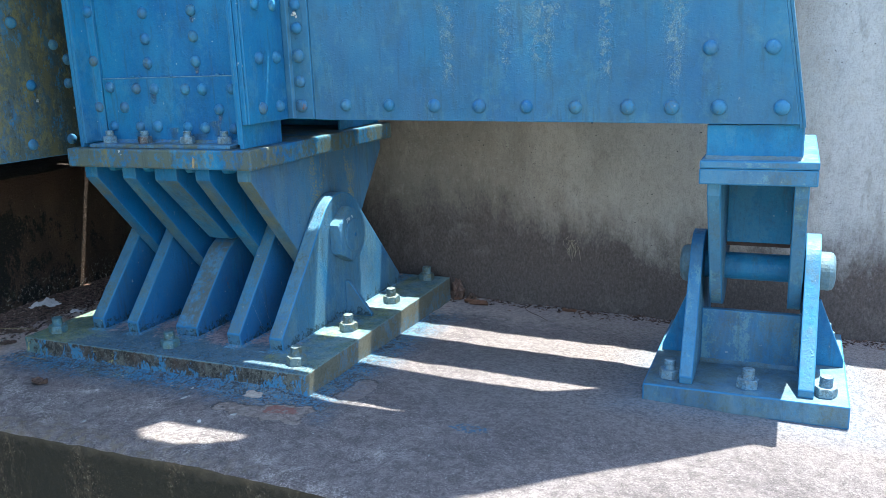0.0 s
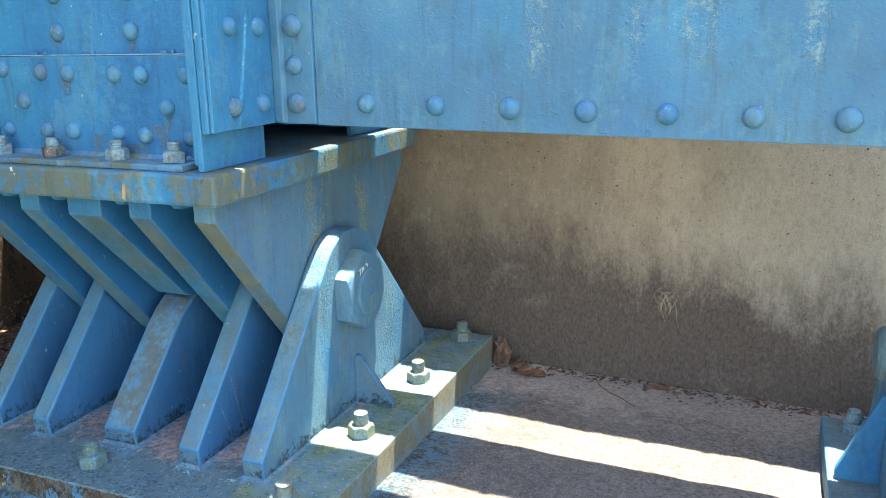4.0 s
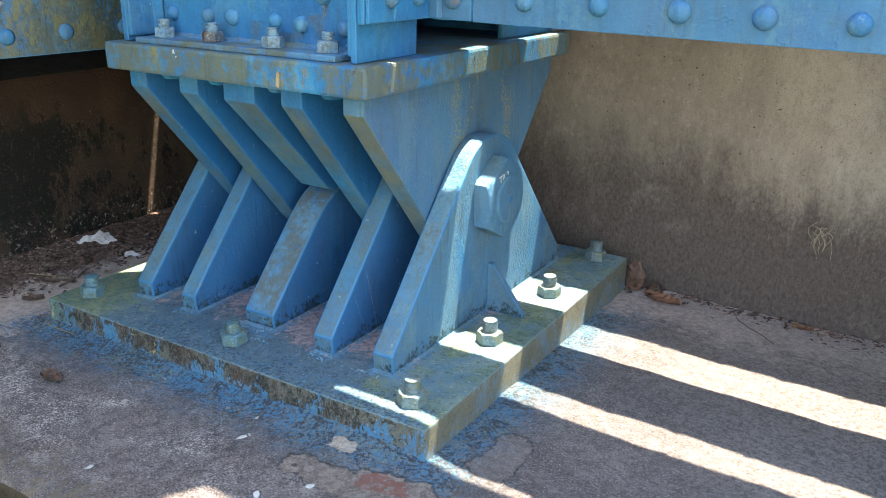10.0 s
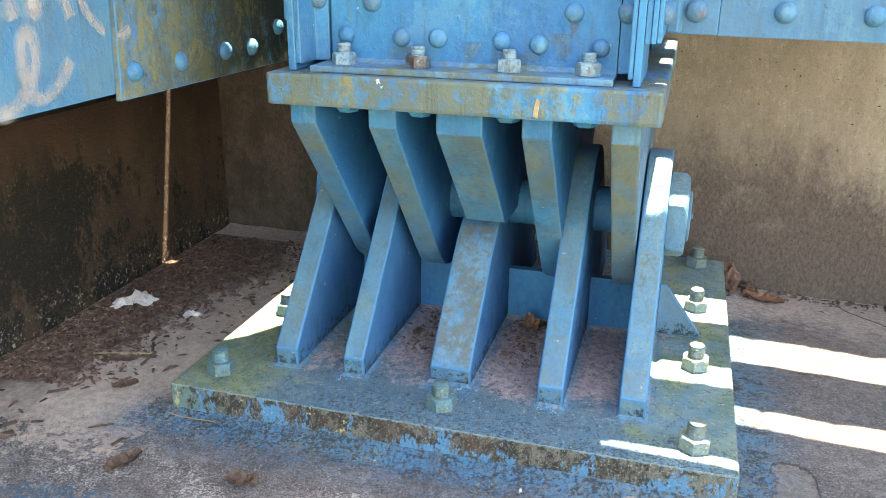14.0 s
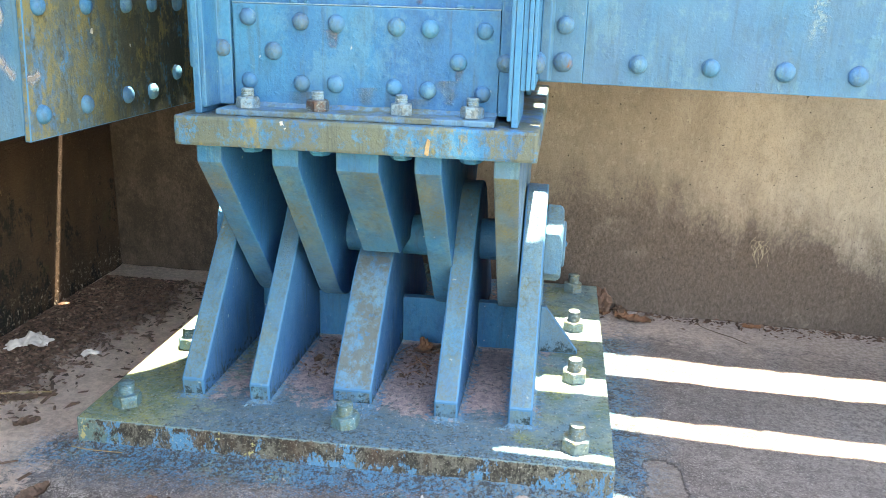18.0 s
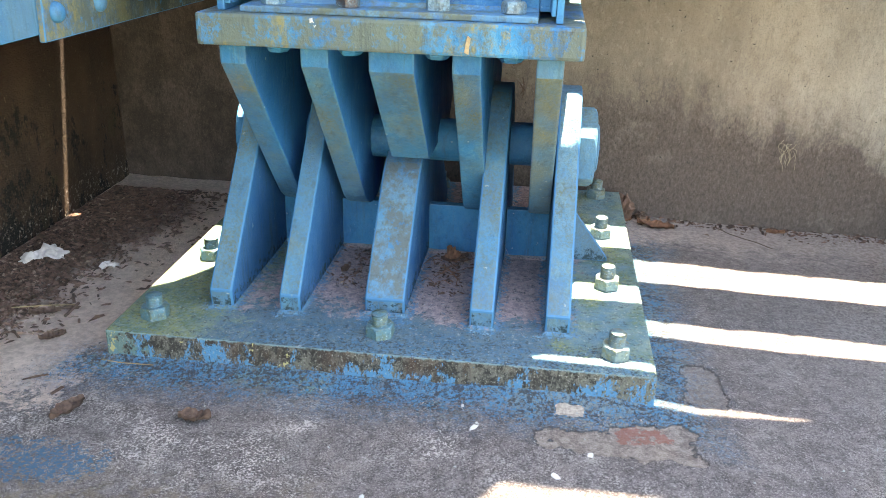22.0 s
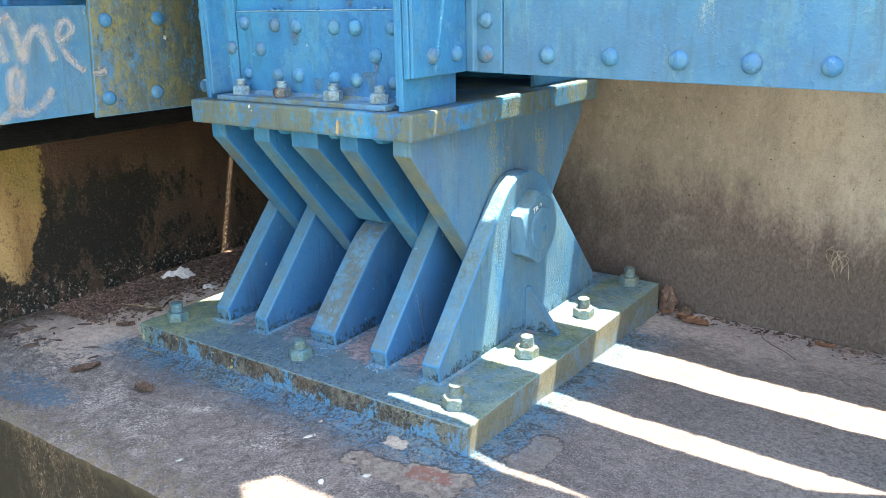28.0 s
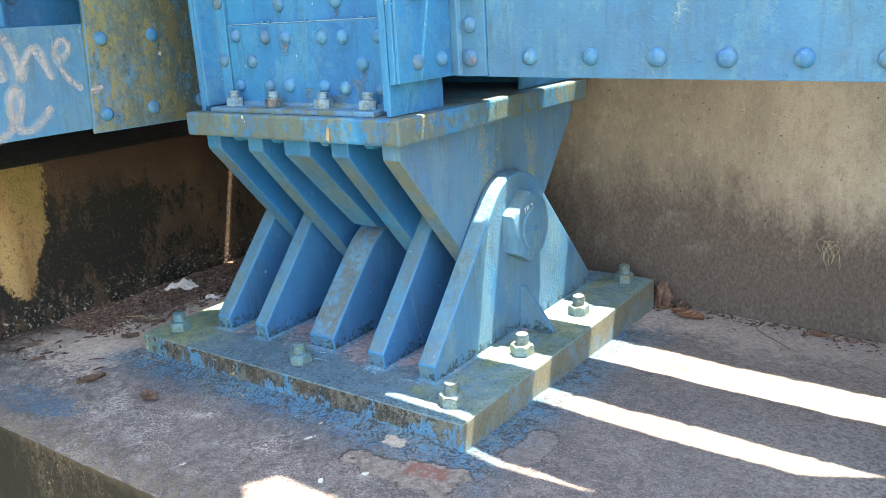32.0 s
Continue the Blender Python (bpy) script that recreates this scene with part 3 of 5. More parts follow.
def wall_material():
    """Board-marked concrete, tan above, with a ragged dark damp stain over its foot; its left end is also darkened for
    the shade there.
    """
    k = Nodes("concrete_wall", 0.92)
    c = k.mix(k.ramp(k.noise(2.2, 7, 0.6, (1, 1, 0.5)), 0.35, 0.65), (0.288, 0.236, 0.190), (0.430, 0.365, 0.303))
    c = k.mix(k.math("MULTIPLY", k.ramp(k.noise(3.2, 9, 0.72, (1.2, 1, 0.6), 22), 0.46, 0.62), 0.55), c, (0.185, 0.15, 0.12))
    c = k.mix(k.math("MULTIPLY", k.ramp(k.math("ADD", k.axis(0), k.math("MULTIPLY", k.noise(4, 8, 0.7, (1, 1, 0.6), 61), 0.7)), 0.75, 0.35), 0.55), c, (0.175, 0.142, 0.113))
    c = k.mix(k.ramp(k.math("ADD", k.axis(0), k.math("MULTIPLY", k.noise(4, 7, 0.7, (1, 1, 0.6), 65), 0.5)), 0.60, 1.05, 0.0, 0.65), c, (0.45, 0.42, 0.375))
    right = k.ramp(k.math("ADD", k.axis(0), k.math("MULTIPLY", k.noise(3, 5), 0.2)), 1.1, 1.35)
    c = k.mix(right, c, k.mix(k.ramp(k.noise(3, 7, 0.65, (1, 1, 0.4), 5), 0.38, 0.62), (0.33, 0.33, 0.335), (0.53, 0.525, 0.52)))
    c = k.mix(k.ramp(k.noise(9, 9, 0.7, (1.4, 1, 0.35), 4), 0.56, 0.76), c, (0.18, 0.157, 0.13))
    streaks = k.math("MULTIPLY", k.math("SUBTRACT", k.noise(6, 9, 0.72, (1.4, 1, 0.55), 7), 0.5), 0.44)
    level = k.math("ADD", k.axis(2), streaks)
    # Left end dark to full height: the corner's shade is put into the colour.
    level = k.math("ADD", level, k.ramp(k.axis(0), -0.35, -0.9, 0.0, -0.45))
    level = k.math("ADD", level, k.ramp(k.axis(0), 0.2, 0.75, 0.0, 0.13))
    stain = k.math("ADD", k.math("MULTIPLY", k.ramp(level, 0.43, 0.25), 0.74), k.math("MULTIPLY", k.crisp(k.ramp(level, 0.43, 0.20), 320, 3.0, 2.2, 0.2, (1, 1, 0.6)), 0.22))
    clean = k.ramp(stain, 0.15, 0.75, 1.0, 0.08)
    dirty = k.mix(k.ramp(k.noise(130, 8, 0.8, (1, 1, 0.6), 3), 0.40, 0.62), (0.048, 0.036, 0.033), (0.134, 0.100, 0.090))
    c = k.mix(stain, c, dirty)
    c = k.mix(k.math("MULTIPLY", k.ramp(k.noise(130, 8, 0.8, (1, 1, 0.7), 31), 0.49, 0.62), 0.26), c, (0.13, 0.108, 0.090))
    c = k.mix(k.math("MULTIPLY", k.ramp(k.noise(9, 9, 0.75, (1, 1, 0.7), 37), 0.56, 0.68), k.math("MULTIPLY", k.ramp(k.axis(0), -0.9, -0.4, 0.10, 0.42), k.ramp(clean, 0.0, 1.0, 0.45, 1.0))), c, (0.42, 0.36, 0.30))
    # Left end again: algae and the corner's shade, both as dark mottling.
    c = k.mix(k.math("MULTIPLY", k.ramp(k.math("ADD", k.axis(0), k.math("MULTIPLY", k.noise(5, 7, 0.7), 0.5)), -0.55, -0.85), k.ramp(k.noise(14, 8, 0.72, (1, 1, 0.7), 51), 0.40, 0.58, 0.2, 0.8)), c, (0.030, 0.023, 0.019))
    c = k.mix(k.ramp(k.noise(60, 9, 0.84, (1, 1, 0.45), 75), 0.50, 0.60, 0.0, 0.24), c, (0.080, 0.066, 0.057))
    c = k.mix(k.math("MULTIPLY", k.ramp(k.noise(55, 9, 0.82, (1, 1, 0.8), 77), 0.55, 0.62, 0.0, 0.35), clean), c, (0.42, 0.37, 0.31))
    c = k.mix(k.ramp(k.noise(300, 5, 0.75, (1, 1, 1), 71), 0.55, 0.60, 0.0, 0.45), c, (0.055, 0.045, 0.040))
    c = k.mix(k.math("MULTIPLY", k.ramp(k.noise(300, 5, 0.75, (1, 1, 1), 73), 0.60, 0.64, 0.0, 0.5), k.ramp(clean, 0.0, 1.0, 0.4, 1.0)), c, (0.46, 0.41, 0.35))
    pits = k.math("MAXIMUM", k.ramp(k.noise(70, 3, 0.5, (1, 1, 1.4), 13), 0.70, 0.72), k.ramp(k.noise(34, 4, 0.55, (1, 1, 1.5), 15), 0.725, 0.74))
    c = k.mix(pits, c, (0.04, 0.036, 0.032))
    k.bump(k.math("SUBTRACT", k.math("ADD", k.noise(60, 9, 0.78), k.noise(6, 4)), pits), 0.8, 0.006)
    return k.done(c)


mat_wall = wall_material()


def pier_material():
    """Old pier concrete blackened by algae, with an ochre patch and white salt at its foot."""
    k = Nodes("concrete_pier", 0.93)
    c = k.mix(k.ramp(k.noise(6, 8, 0.65, (1, 1, 0.5)), 0.36, 0.64), (0.020, 0.013, 0.009), (0.066, 0.039, 0.025))
    c = k.mix(k.ramp(k.math("ADD", k.noise(13, 9, 0.80, (1, 1, 0.6), 4), k.math("ADD", k.ramp(k.axis(2), 0.30, 0.42, 0.0, -0.16), k.math("MULTIPLY", k.ramp(k.axis(1), 0.30, 0.70, 0.07, -0.09), k.ramp(k.axis(2), 0.0, 0.12, 0.3, 1.0)))), 0.475, 0.515), c, (0.003, 0.003, 0.003))
    c = k.mix(k.ramp(k.noise(110, 6, 0.78, (1, 1, 0.7), 26), 0.59, 0.63, 0.0, 0.7), c, (0.095, 0.075, 0.050))
    c = k.mix(k.math("MULTIPLY", k.ramp(k.noise(8, 6, 0.6, (1, 1, 1), 6), 0.60, 0.70), 0.5), c, (0.035, 0.040, 0.014))
    rusty = k.ramp(k.math("ADD", k.axis(2), k.math("MULTIPLY", k.noise(11, 6), 0.14)), 0.40, 0.50)
    c = k.mix(k.math("MULTIPLY", rusty, 0.75), c, (0.036, 0.017, 0.012))
    y = k.math("ADD", k.axis(1), k.math("MULTIPLY", k.math("SUBTRACT", k.noise(12, 7, 0.65, (1, 1, 0.6), 9), 0.5), 0.13))
    near_edge = k.math("ADD", y, k.ramp(k.axis(2), 0.06, 0.32, -0.045, 0.0))
    far_edge = k.math("ADD", y, k.ramp(k.axis(2), 0.06, 0.32, 0.095, 0.0))
    patch = k.math("MULTIPLY", k.ramp(far_edge, 0.085, 0.050), k.ramp(near_edge, -0.145, -0.115))
    patch = k.math("MULTIPLY", patch, k.ramp(k.math("ADD", k.axis(2), k.math("MULTIPLY", k.noise(20, 6, 0.68), 0.06)), 0.09, 0.13))
    patch = k.crisp(k.math("MULTIPLY", patch, 0.80), 130, 19.0, 1.3, 0.16)
    ochre = k.mix(k.ramp(k.noise(9, 7, 0.6, (1, 1, 0.3), 17), 0.38, 0.62), (0.150, 0.085, 0.035), (0.235, 0.150, 0.068))
    ochre = k.mix(k.math("MULTIPLY", k.ramp(k.math("ABSOLUTE", k.math("ADD", k.axis(1), 0.085)), 0.055, 0.015), k.ramp(k.axis(2), 0.42, 0.25, 0.0, 0.75)), ochre, (0.40, 0.275, 0.135))
    ochre = k.mix(k.math("MULTIPLY", k.ramp(k.math("ADD", k.axis(2), y), 0.28, 0.42), k.ramp(k.noise(20, 7, 0.7, (1, 1, 0.5), 29), 0.36, 0.56, 0.3, 0.9)), ochre, (0.135, 0.110, 0.030))
    ochre = k.mix(k.ramp(k.noise(60, 8, 0.8, (1, 1, 0.6), 39), 0.56, 0.62, 0.0, 0.55), ochre, (0.055, 0.035, 0.020))
    c = k.mix(patch, c, ochre)
    sprinkle = k.math("MULTIPLY", k.ramp(k.noise(120, 7, 0.8, (1, 1, 0.7), 43), 0.60, 0.64), k.ramp(k.noise(7, 6, 0.65, (1, 1, 0.8), 45), 0.46, 0.60, 0.0, 0.8))
    c = k.mix(sprinkle, c, (0.20, 0.15, 0.105))
    salt = k.math("MULTIPLY", k.ramp(k.axis(2), 0.10, 0.01), k.ramp(k.noise(75, 9, 0.8, (1, 1, 1), 21), 0.56, 0.61))
    c = k.mix(salt, c, (0.40, 0.38, 0.35))
    c = k.mix(k.ramp(k.axis(2, k.normal), 0.5, 0.8, 0.0, 0.9), c, k.mix(k.ramp(k.noise(40, 8, 0.75), 0.4, 0.6), (0.022, 0.017, 0.014), (0.075, 0.060, 0.050)))
    k.bump(k.math("ADD", k.noise(110, 4, 0.65), k.noise(14, 5)), 0.8, 0.010)
    return k.done(c)


mat_pier = pier_material()


def plain(name, a, b, scale=30.0, rough=0.8, bump=0.4, metal=0.0):
    k = Nodes(name, rough, metal)
    k.bump(k.noise(scale * 2, 6, 0.7), bump, 0.003)
    return k.done(k.mix(k.ramp(k.noise(scale, 6, 0.65), 0.35, 0.65), a, b))


k = Nodes("concrete_face", 0.93)
c = k.mix(k.ramp(k.noise(85, 9, 0.85, (1, 1, 0.7)), 0.46, 0.56), (0.007, 0.006, 0.005), (0.080, 0.062, 0.046))
c = k.mix(k.math("MULTIPLY", k.ramp(k.noise(150, 7, 0.8, (1, 1, 1), 6), 0.565, 0.595), 0.85), c, (0.30, 0.265, 0.215))
c = k.mix(k.math("MULTIPLY", k.ramp(k.noise(8, 8, 0.75, (1, 1, 0.3), 3), 0.40, 0.52), 0.9), c, (0.011, 0.012, 0.009))
c = k.mix(k.ramp(k.math("ADD", k.axis(2), k.math("MULTIPLY", k.noise(30, 7, 0.75), 0.06)), -0.005, 0.030, 0.0, 0.45), c, (0.15, 0.125, 0.10))
k.bump(k.noise(70, 9, 0.8), 1.0, 0.008)
mat_face = k.done(c)
mat_soil = plain("soil", (0.10, 0.085, 0.05), (0.16, 0.15, 0.075), 5, 0.95, 0.8)
mat_leaf = plain("dead_leaf", (0.11, 0.05, 0.03), (0.25, 0.12, 0.07), 60)
mat_bark = plain("bark", (0.045, 0.028, 0.022), (0.13, 0.08, 0.06), 90, 0.9, 0.9)
k = Nodes("leaf_litter", 0.9)
c = k.mix(k.ramp(k.piece, 0.0, 0.75), (0.026, 0.015, 0.012), (0.190, 0.112, 0.086))
c = k.mix(k.ramp(k.piece, 0.90, 0.95), c, (0.33, 0.24, 0.19))
mat_litter = k.done(k.mix(k.ramp(k.noise(110, 6, 0.7), 0.35, 0.65, 0.0, 0.5), c, (0.045, 0.028, 0.022)))
mat_straw = plain("straw", (0.22, 0.16, 0.085), (0.34, 0.27, 0.16), 60)
mat_paper = plain("paper", (0.50, 0.465, 0.46), (0.70, 0.665, 0.66), 20)
mat_chip = plain("paint_chip", (0.34, 0.38, 0.39), (0.52, 0.54, 0.53), 40)
mat_grit = plain("grit", (0.20, 0.18, 0.17), (0.42, 0.39, 0.37), 70)
mat_root = plain("root", (0.24, 0.20, 0.145), (0.38, 0.32, 0.24), 40)
k = Nodes("spray_paint", 0.7)
cover = k.tree.nodes.new("ShaderNodeAttribute")
cover.attribute_name = "cover"
k.link(k.math("MULTIPLY", k.ramp(cover.outputs["Fac"], 0.05, 0.95), k.ramp(k.noise(45, 8, 0.78), 0.34, 0.50, 0.05, 0.50)), k.bsdf.inputs["Alpha"])
mat_spray = k.done(k.mix(k.ramp(k.noise(25, 5), 0.35, 0.65), (0.34, 0.325, 0.335), (0.44, 0.42, 0.42)))
mat_chalk = plain("chalk", (0.45, 0.52, 0.55), (0.62, 0.68, 0.68), 150)
mat_rust = plain("rust", (0.03, 0.023, 0.021), (0.062, 0.034, 0.028), 90, 0.9)
mat_ledge = plain("pale_edge", (0.05, 0.19, 0.31), (0.19, 0.31, 0.36), 60)
mat_web = plain("cobweb", (0.30, 0.31, 0.32), (0.42, 0.43, 0.43), 40)


k = Nodes("worn_edge_paint", 0.6)
mat_edge = k.done(k.mix(k.ramp(k.noise(55, 8, 0.75, (1, 1, 0.6)), 0.57, 0.70), (0.013, 0.145, 0.290), (0.095, 0.205, 0.265)))


PAINTS = (mat_blue, mat_deep, mat_girder, mat_rib, mat_worn, mat_flank, mat_end, mat_end_base, mat_chord, mat_left)


# ---- mesh helpers ----
def part(name, bm, material, parent=None, label="", smooth=False):
    """Links a bmesh as one mesh object under a thing or a part."""
    me = bpy.data.meshes.new(name)
    bmesh.ops.recalc_face_normals(bm, faces=bm.faces)
    bm.to_mesh(me)
    bm.free()
    me.materials.append(material)
    if material in PAINTS:
        me.materials.append(mat_edge)
    else:
        me.polygons.foreach_set("material_index", [0] * len(me.polygons))
    if smooth:
        me.polygons.foreach_set("use_smooth", [True] * len(me.polygons))
    ob = new(name, me)
    if parent:
        ob.parent = parent
    return tagged(ob, label)


def thing(name, label, category, at=(0, 0, 0), group="", kind=""):
    ob = new(name)
    ob.location = at
    ob.empty_display_size = 0.05
    return tagged(ob, label, category, group, kind)


def soften(bm, size, segments=2):
    if size:
        sharp = [e for e in bm.edges if len(e.link_faces) == 2 and e.calc_face_angle(0) > 0.6]
        made = bmesh.ops.bevel(bm, geom=sharp, offset=size, segments=segments, affect="EDGES", profile=0.6)
        for f in made["faces"]:
            f.material_index = 1
    return bm


def box(x0, x1, y0, y1, z0, z1, bevel=0.003):
    bm = bmesh.new()
    m = Matrix.Translation(((x0 + x1) / 2, (y0 + y1) / 2, (z0 + z1) / 2)) @ Matrix.Diagonal((x1 - x0, y1 - y0, z1 - z0, 1))
    bmesh.ops.create_cube(bm, size=1, matrix=m)
    return soften(bm, bevel)


def prism(outline, axis, a, b, bevel=0.003):
    """A flat outline of two coordinates, drawn out along axis from a to b."""
    def place(p, d):
        v = list(p)
        v.insert(axis, d)
        return v
    bm = bmesh.new()
    low = [bm.verts.new(place(p, a)) for p in outline]
    high = [bm.verts.new(place(p, b)) for p in outline]
    n = len(outline)
    bm.faces.new(low), bm.faces.new(high)
    for i in range(n):
        bm.faces.new((low[i], low[(i + 1) % n], high[(i + 1) % n], high[i]))
    bmesh.ops.recalc_face_normals(bm, faces=bm.faces)
    return soften(bm, bevel)


def lathe(profile, segments=16, m=Matrix()):
    """A profile of (radius, height) turned round z, closed at both ends."""
    bm = bmesh.new()
    rings = []
    for r, z in profile:
        rings.append([bm.verts.new(m @ Vector((r * math.cos(a), r * math.sin(a), z))) for a in (2 * math.pi * i / segments for i in range(segments))])
    for lo, hi in zip(rings, rings[1:]):
        for i in range(segments):
            bm.faces.new((lo[i], lo[(i + 1) % segments], hi[(i + 1) % segments], hi[i]))
    bm.faces.new(rings[0]), bm.faces.new(rings[-1])
    return bm


def hex_nut(r, h, m=Matrix(), segments=48):
    """A hexagon nut on z = 0 whose corners are turned down to a round chamfer at both faces."""
    bm = bmesh.new()
    rings = []
    for u, cone in ((0.0, 0.95), (0.05, 1.01), (0.74, 1.01), (0.88, 0.945), (0.97, 0.875), (1.0, 0.83)):
        ring = []
        for i in range(segments):
            a = 2 * math.pi * i / segments
            flat = math.cos(radians(30)) / math.cos((a % radians(60)) - radians(30))
            q = r * min(flat, cone)
            ring.append(bm.verts.new(m @ Vector((q * math.cos(a), q * math.sin(a), u * h))))
        rings.append(ring)
    for lo, hi in zip(rings, rings[1:]):
        for i in range(segments):
            bm.faces.new((lo[i], lo[(i + 1) % segments], hi[(i + 1) % segments], hi[i]))
    bm.faces.new(rings[0]), bm.faces.new(rings[-1])
    return bm


def bead(x0, x1, y, z, out, up, seed):
    """A lumpy fillet of weld and old paint along x, in the corner of an upright face at y and a flat one at z."""
    bm = bmesh.new()
    rows = []
    n = max(12, int((x1 - x0) / 0.006))
    for i in range(n + 1):
        x = x0 + (x1 - x0) * i / n
        k = 1 + 0.35 * noise.noise(Vector((x * 22, seed, 0))) + 0.18 * noise.noise(Vector((x * 70, seed, 3)))
        rows.append([bm.verts.new((x, y + 0.001, z + up * k)), bm.verts.new((x, y - 0.35 * out * k, z + 0.42 * up * k)), bm.verts.new((x, y - out * k, z - 0.001))])
    for a, b in zip(rows, rows[1:]):
        for j in range(2):
            bm.faces.new((a[j], a[j + 1], b[j + 1], b[j]))
    return bm


def tangent(p, c, r, side):
    """Where the line from p touches the circle of radius r round c, on the given side."""
    d = math.hypot(c[0] - p[0], c[1] - p[1])
    base = math.atan2(p[1] - c[1], p[0] - c[0])
    return base + side * math.acos(r / d)


def arc(c, r, a0, a1, n):
    return [(c[0] + r * math.cos(a0 + (a1 - a0) * i / n), c[1] + r * math.sin(a0 + (a1 - a0) * i / n)) for i in range(n + 1)]


def gz(x, y):
    """The height of the concrete seat."""
    return -0.006 - 0.026 * y * min(1, max(0, x + 1)) - 0.023 * max(x, 0)


def rivet_mesh(name, r, h, material):
    bm = lathe([(r, -0.004), (r, 0.0015), (r * 0.93, h * 0.45), (r * 0.70, h * 0.78), (r * 0.38, h * 0.95), (r * 0.1, h)], 14)
    ob = part(name, bm, material, smooth=True)
    me = ob.data
    bpy.data.objects.remove(ob)
    return me


RIVET_SMALL = rivet_mesh("rivet", 0.0155, 0.0125, mat_rivet)
RIVET_LARGE = rivet_mesh("rivet", 0.0175, 0.0135, mat_rivet)
FACING = {"-y": Euler((radians(90), 0, 0)), "+x": Euler((0, radians(90), 0))}


def rivet(parent, mesh, place, facing):
    ob = new("rivet", mesh)
    ob.parent = parent
    ob.location, ob.rotation_euler = place, FACING[facing]
    s = random.uniform(0.93, 1.06)
    ob.scale = (s, s, random.uniform(0.85, 1.1))
    return ob


# ---- structure: seat, walls, ground ----
def steps(*spans):
    """Places along an axis: (from, to, count) for each span, end to end."""
    out = [spans[0][0]]
    for lo, hi, n in spans:
        out += [lo + (hi - lo) * (i + 1) / n for i in range(n)]
    return out


def grid_sheet(xs, ys, height, bottom=None):
    """A sheet of ground with a height at each place; with bottom, a closed block down to it."""
    bm = bmesh.new()
    nx, ny = len(xs) - 1, len(ys) - 1
    top = [[bm.verts.new((x, y, height(x, y))) for x in xs] for y in ys]
    for j in range(ny):
        for i in range(nx):
            bm.faces.new((top[j][i], top[j][i + 1], top[j + 1][i + 1], top[j + 1][i]))
    if bottom is not None:
        rim = [top[0][i] for i in range(nx)] + [top[j][nx] for j in range(ny)] + [top[ny][i] for i in range(nx, 0, -1)] + [top[j][0] for j in range(ny, 0, -1)]
        low = [bm.verts.new((v.co.x, v.co.y, bottom)) for v in rim]
        for i in range(len(rim)):
            j = (i + 1) % len(rim)
            bm.faces.new((rim[i], low[i], low[j], rim[j]))
        bm.faces.new(low)
    return bm


BARE = ((-0.080, -0.122, 0.118, 0.036), (-0.020, -0.100, 0.070, 0.044), (0.030, -0.070, 0.034, 0.026), (0.100, 0.075, 0.040, 0.062), (0.098, 0.135, 0.034, 0.028), (0.045, -0.145, 0.028, 0.012))


def bare_patch(x, y):
    """1 where the dark crust has come off the concrete, 0 where it holds."""
    if not (-0.32 < x < 0.24 and -0.2 < y < 0.3):
        return 0.0
    v = Vector((x, y, 7.0))
    rough = 0.75 * noise.noise(v * 17) + 0.45 * noise.noise(v * 45) + 0.3 * noise.noise(v * 110)
    d = min(math.hypot((x - cx) / rx, (y - cy) / ry) for cx, cy, rx, ry in BARE) + 0.62 * rough
    return min(1.0, max(0.0, (1.0 - d) / 0.12 + 0.5))


def seat_height(x, y):
    v = Vector((x, y, 0))
    front = max(0.0, (-0.36 - y) / 0.05)
    z = gz(x, y) + (0.004 * noise.noise(v * 5) + 0.0025 * noise.noise(v * 19)) * (1 - 0.7 * min(1.0, front))
    near = min(1.0, max(0.0, (0.15 - y) / 0.05)) * min(1.0, max(0.0, (0.38 - x) / 0.05)) * min(1.0, max(0.0, (x + 1.25) / 0.05))
    z += (0.0011 * noise.noise(v * 50) + 0.0008 * noise.noise(v * 95)) * near
    z -= 0.0042 * bare_patch(x, y)
    return z - 0.013 * min(1.0, front) ** 2 * (1 + 0.3 * noise.noise(v * 21))


seat = part("floor", grid_sheet(steps((-1.6, -1.2, 50), (-1.2, 0.35, 340), (0.35, 1.4, 110), (1.4, 4.0, 60)), steps((-0.405, 0.12, 120), (0.12, 1.06, 110)), seat_height, -0.8), mat_seat, label="dark weathered concrete bearing seat with blue paint spatter")
tagged(seat, category="concrete seat", kind="structure")
lost = seat.data.attributes.new("bare", "FLOAT", "POINT")
lost.data.foreach_set("value", [bare_patch(v.co.x, v.co.y) for v in seat.data.vertices])
seat.data.materials.append(mat_face)
for poly in seat.data.polygons:
    if abs(poly.normal.z) < 0.35:
        poly.material_index = 1
seat.data.polygons.foreach_set("use_smooth", [abs(p.normal.z) > 0.35 for p in seat.data.polygons])

# The unseen top is raised on the left to keep sky light out.
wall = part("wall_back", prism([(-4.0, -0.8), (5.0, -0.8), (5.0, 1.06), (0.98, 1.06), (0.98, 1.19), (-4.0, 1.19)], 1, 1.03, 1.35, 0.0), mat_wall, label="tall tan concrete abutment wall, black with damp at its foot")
tagged(wall, category="wall", kind="structure")
pier = part("wall_left", box(-3.0, -1.469, -3.0, 1.03, -0.8, 0.465, 0.012), mat_pier, label="low pier wall blackened by algae, ochre patch")
tagged(pier, category="wall", kind="structure")
# Unseen block, added to keep sky light off the ledge below the girder.
pier = part("wall_left_baffle", box(-3.0, -2.1, -3.0, 1.029, 0.466, 1.19, 0.0), mat_pier, label="unseen block added behind the cross girder to keep sky light out")
tagged(pier, category="wall", kind="structure")
ground = part("ground", grid_sheet(steps((-300, 300, 60)), steps((-300, 300, 60)), lambda x, y: -0.82), mat_soil, label="bare soil and grass below the bridge")
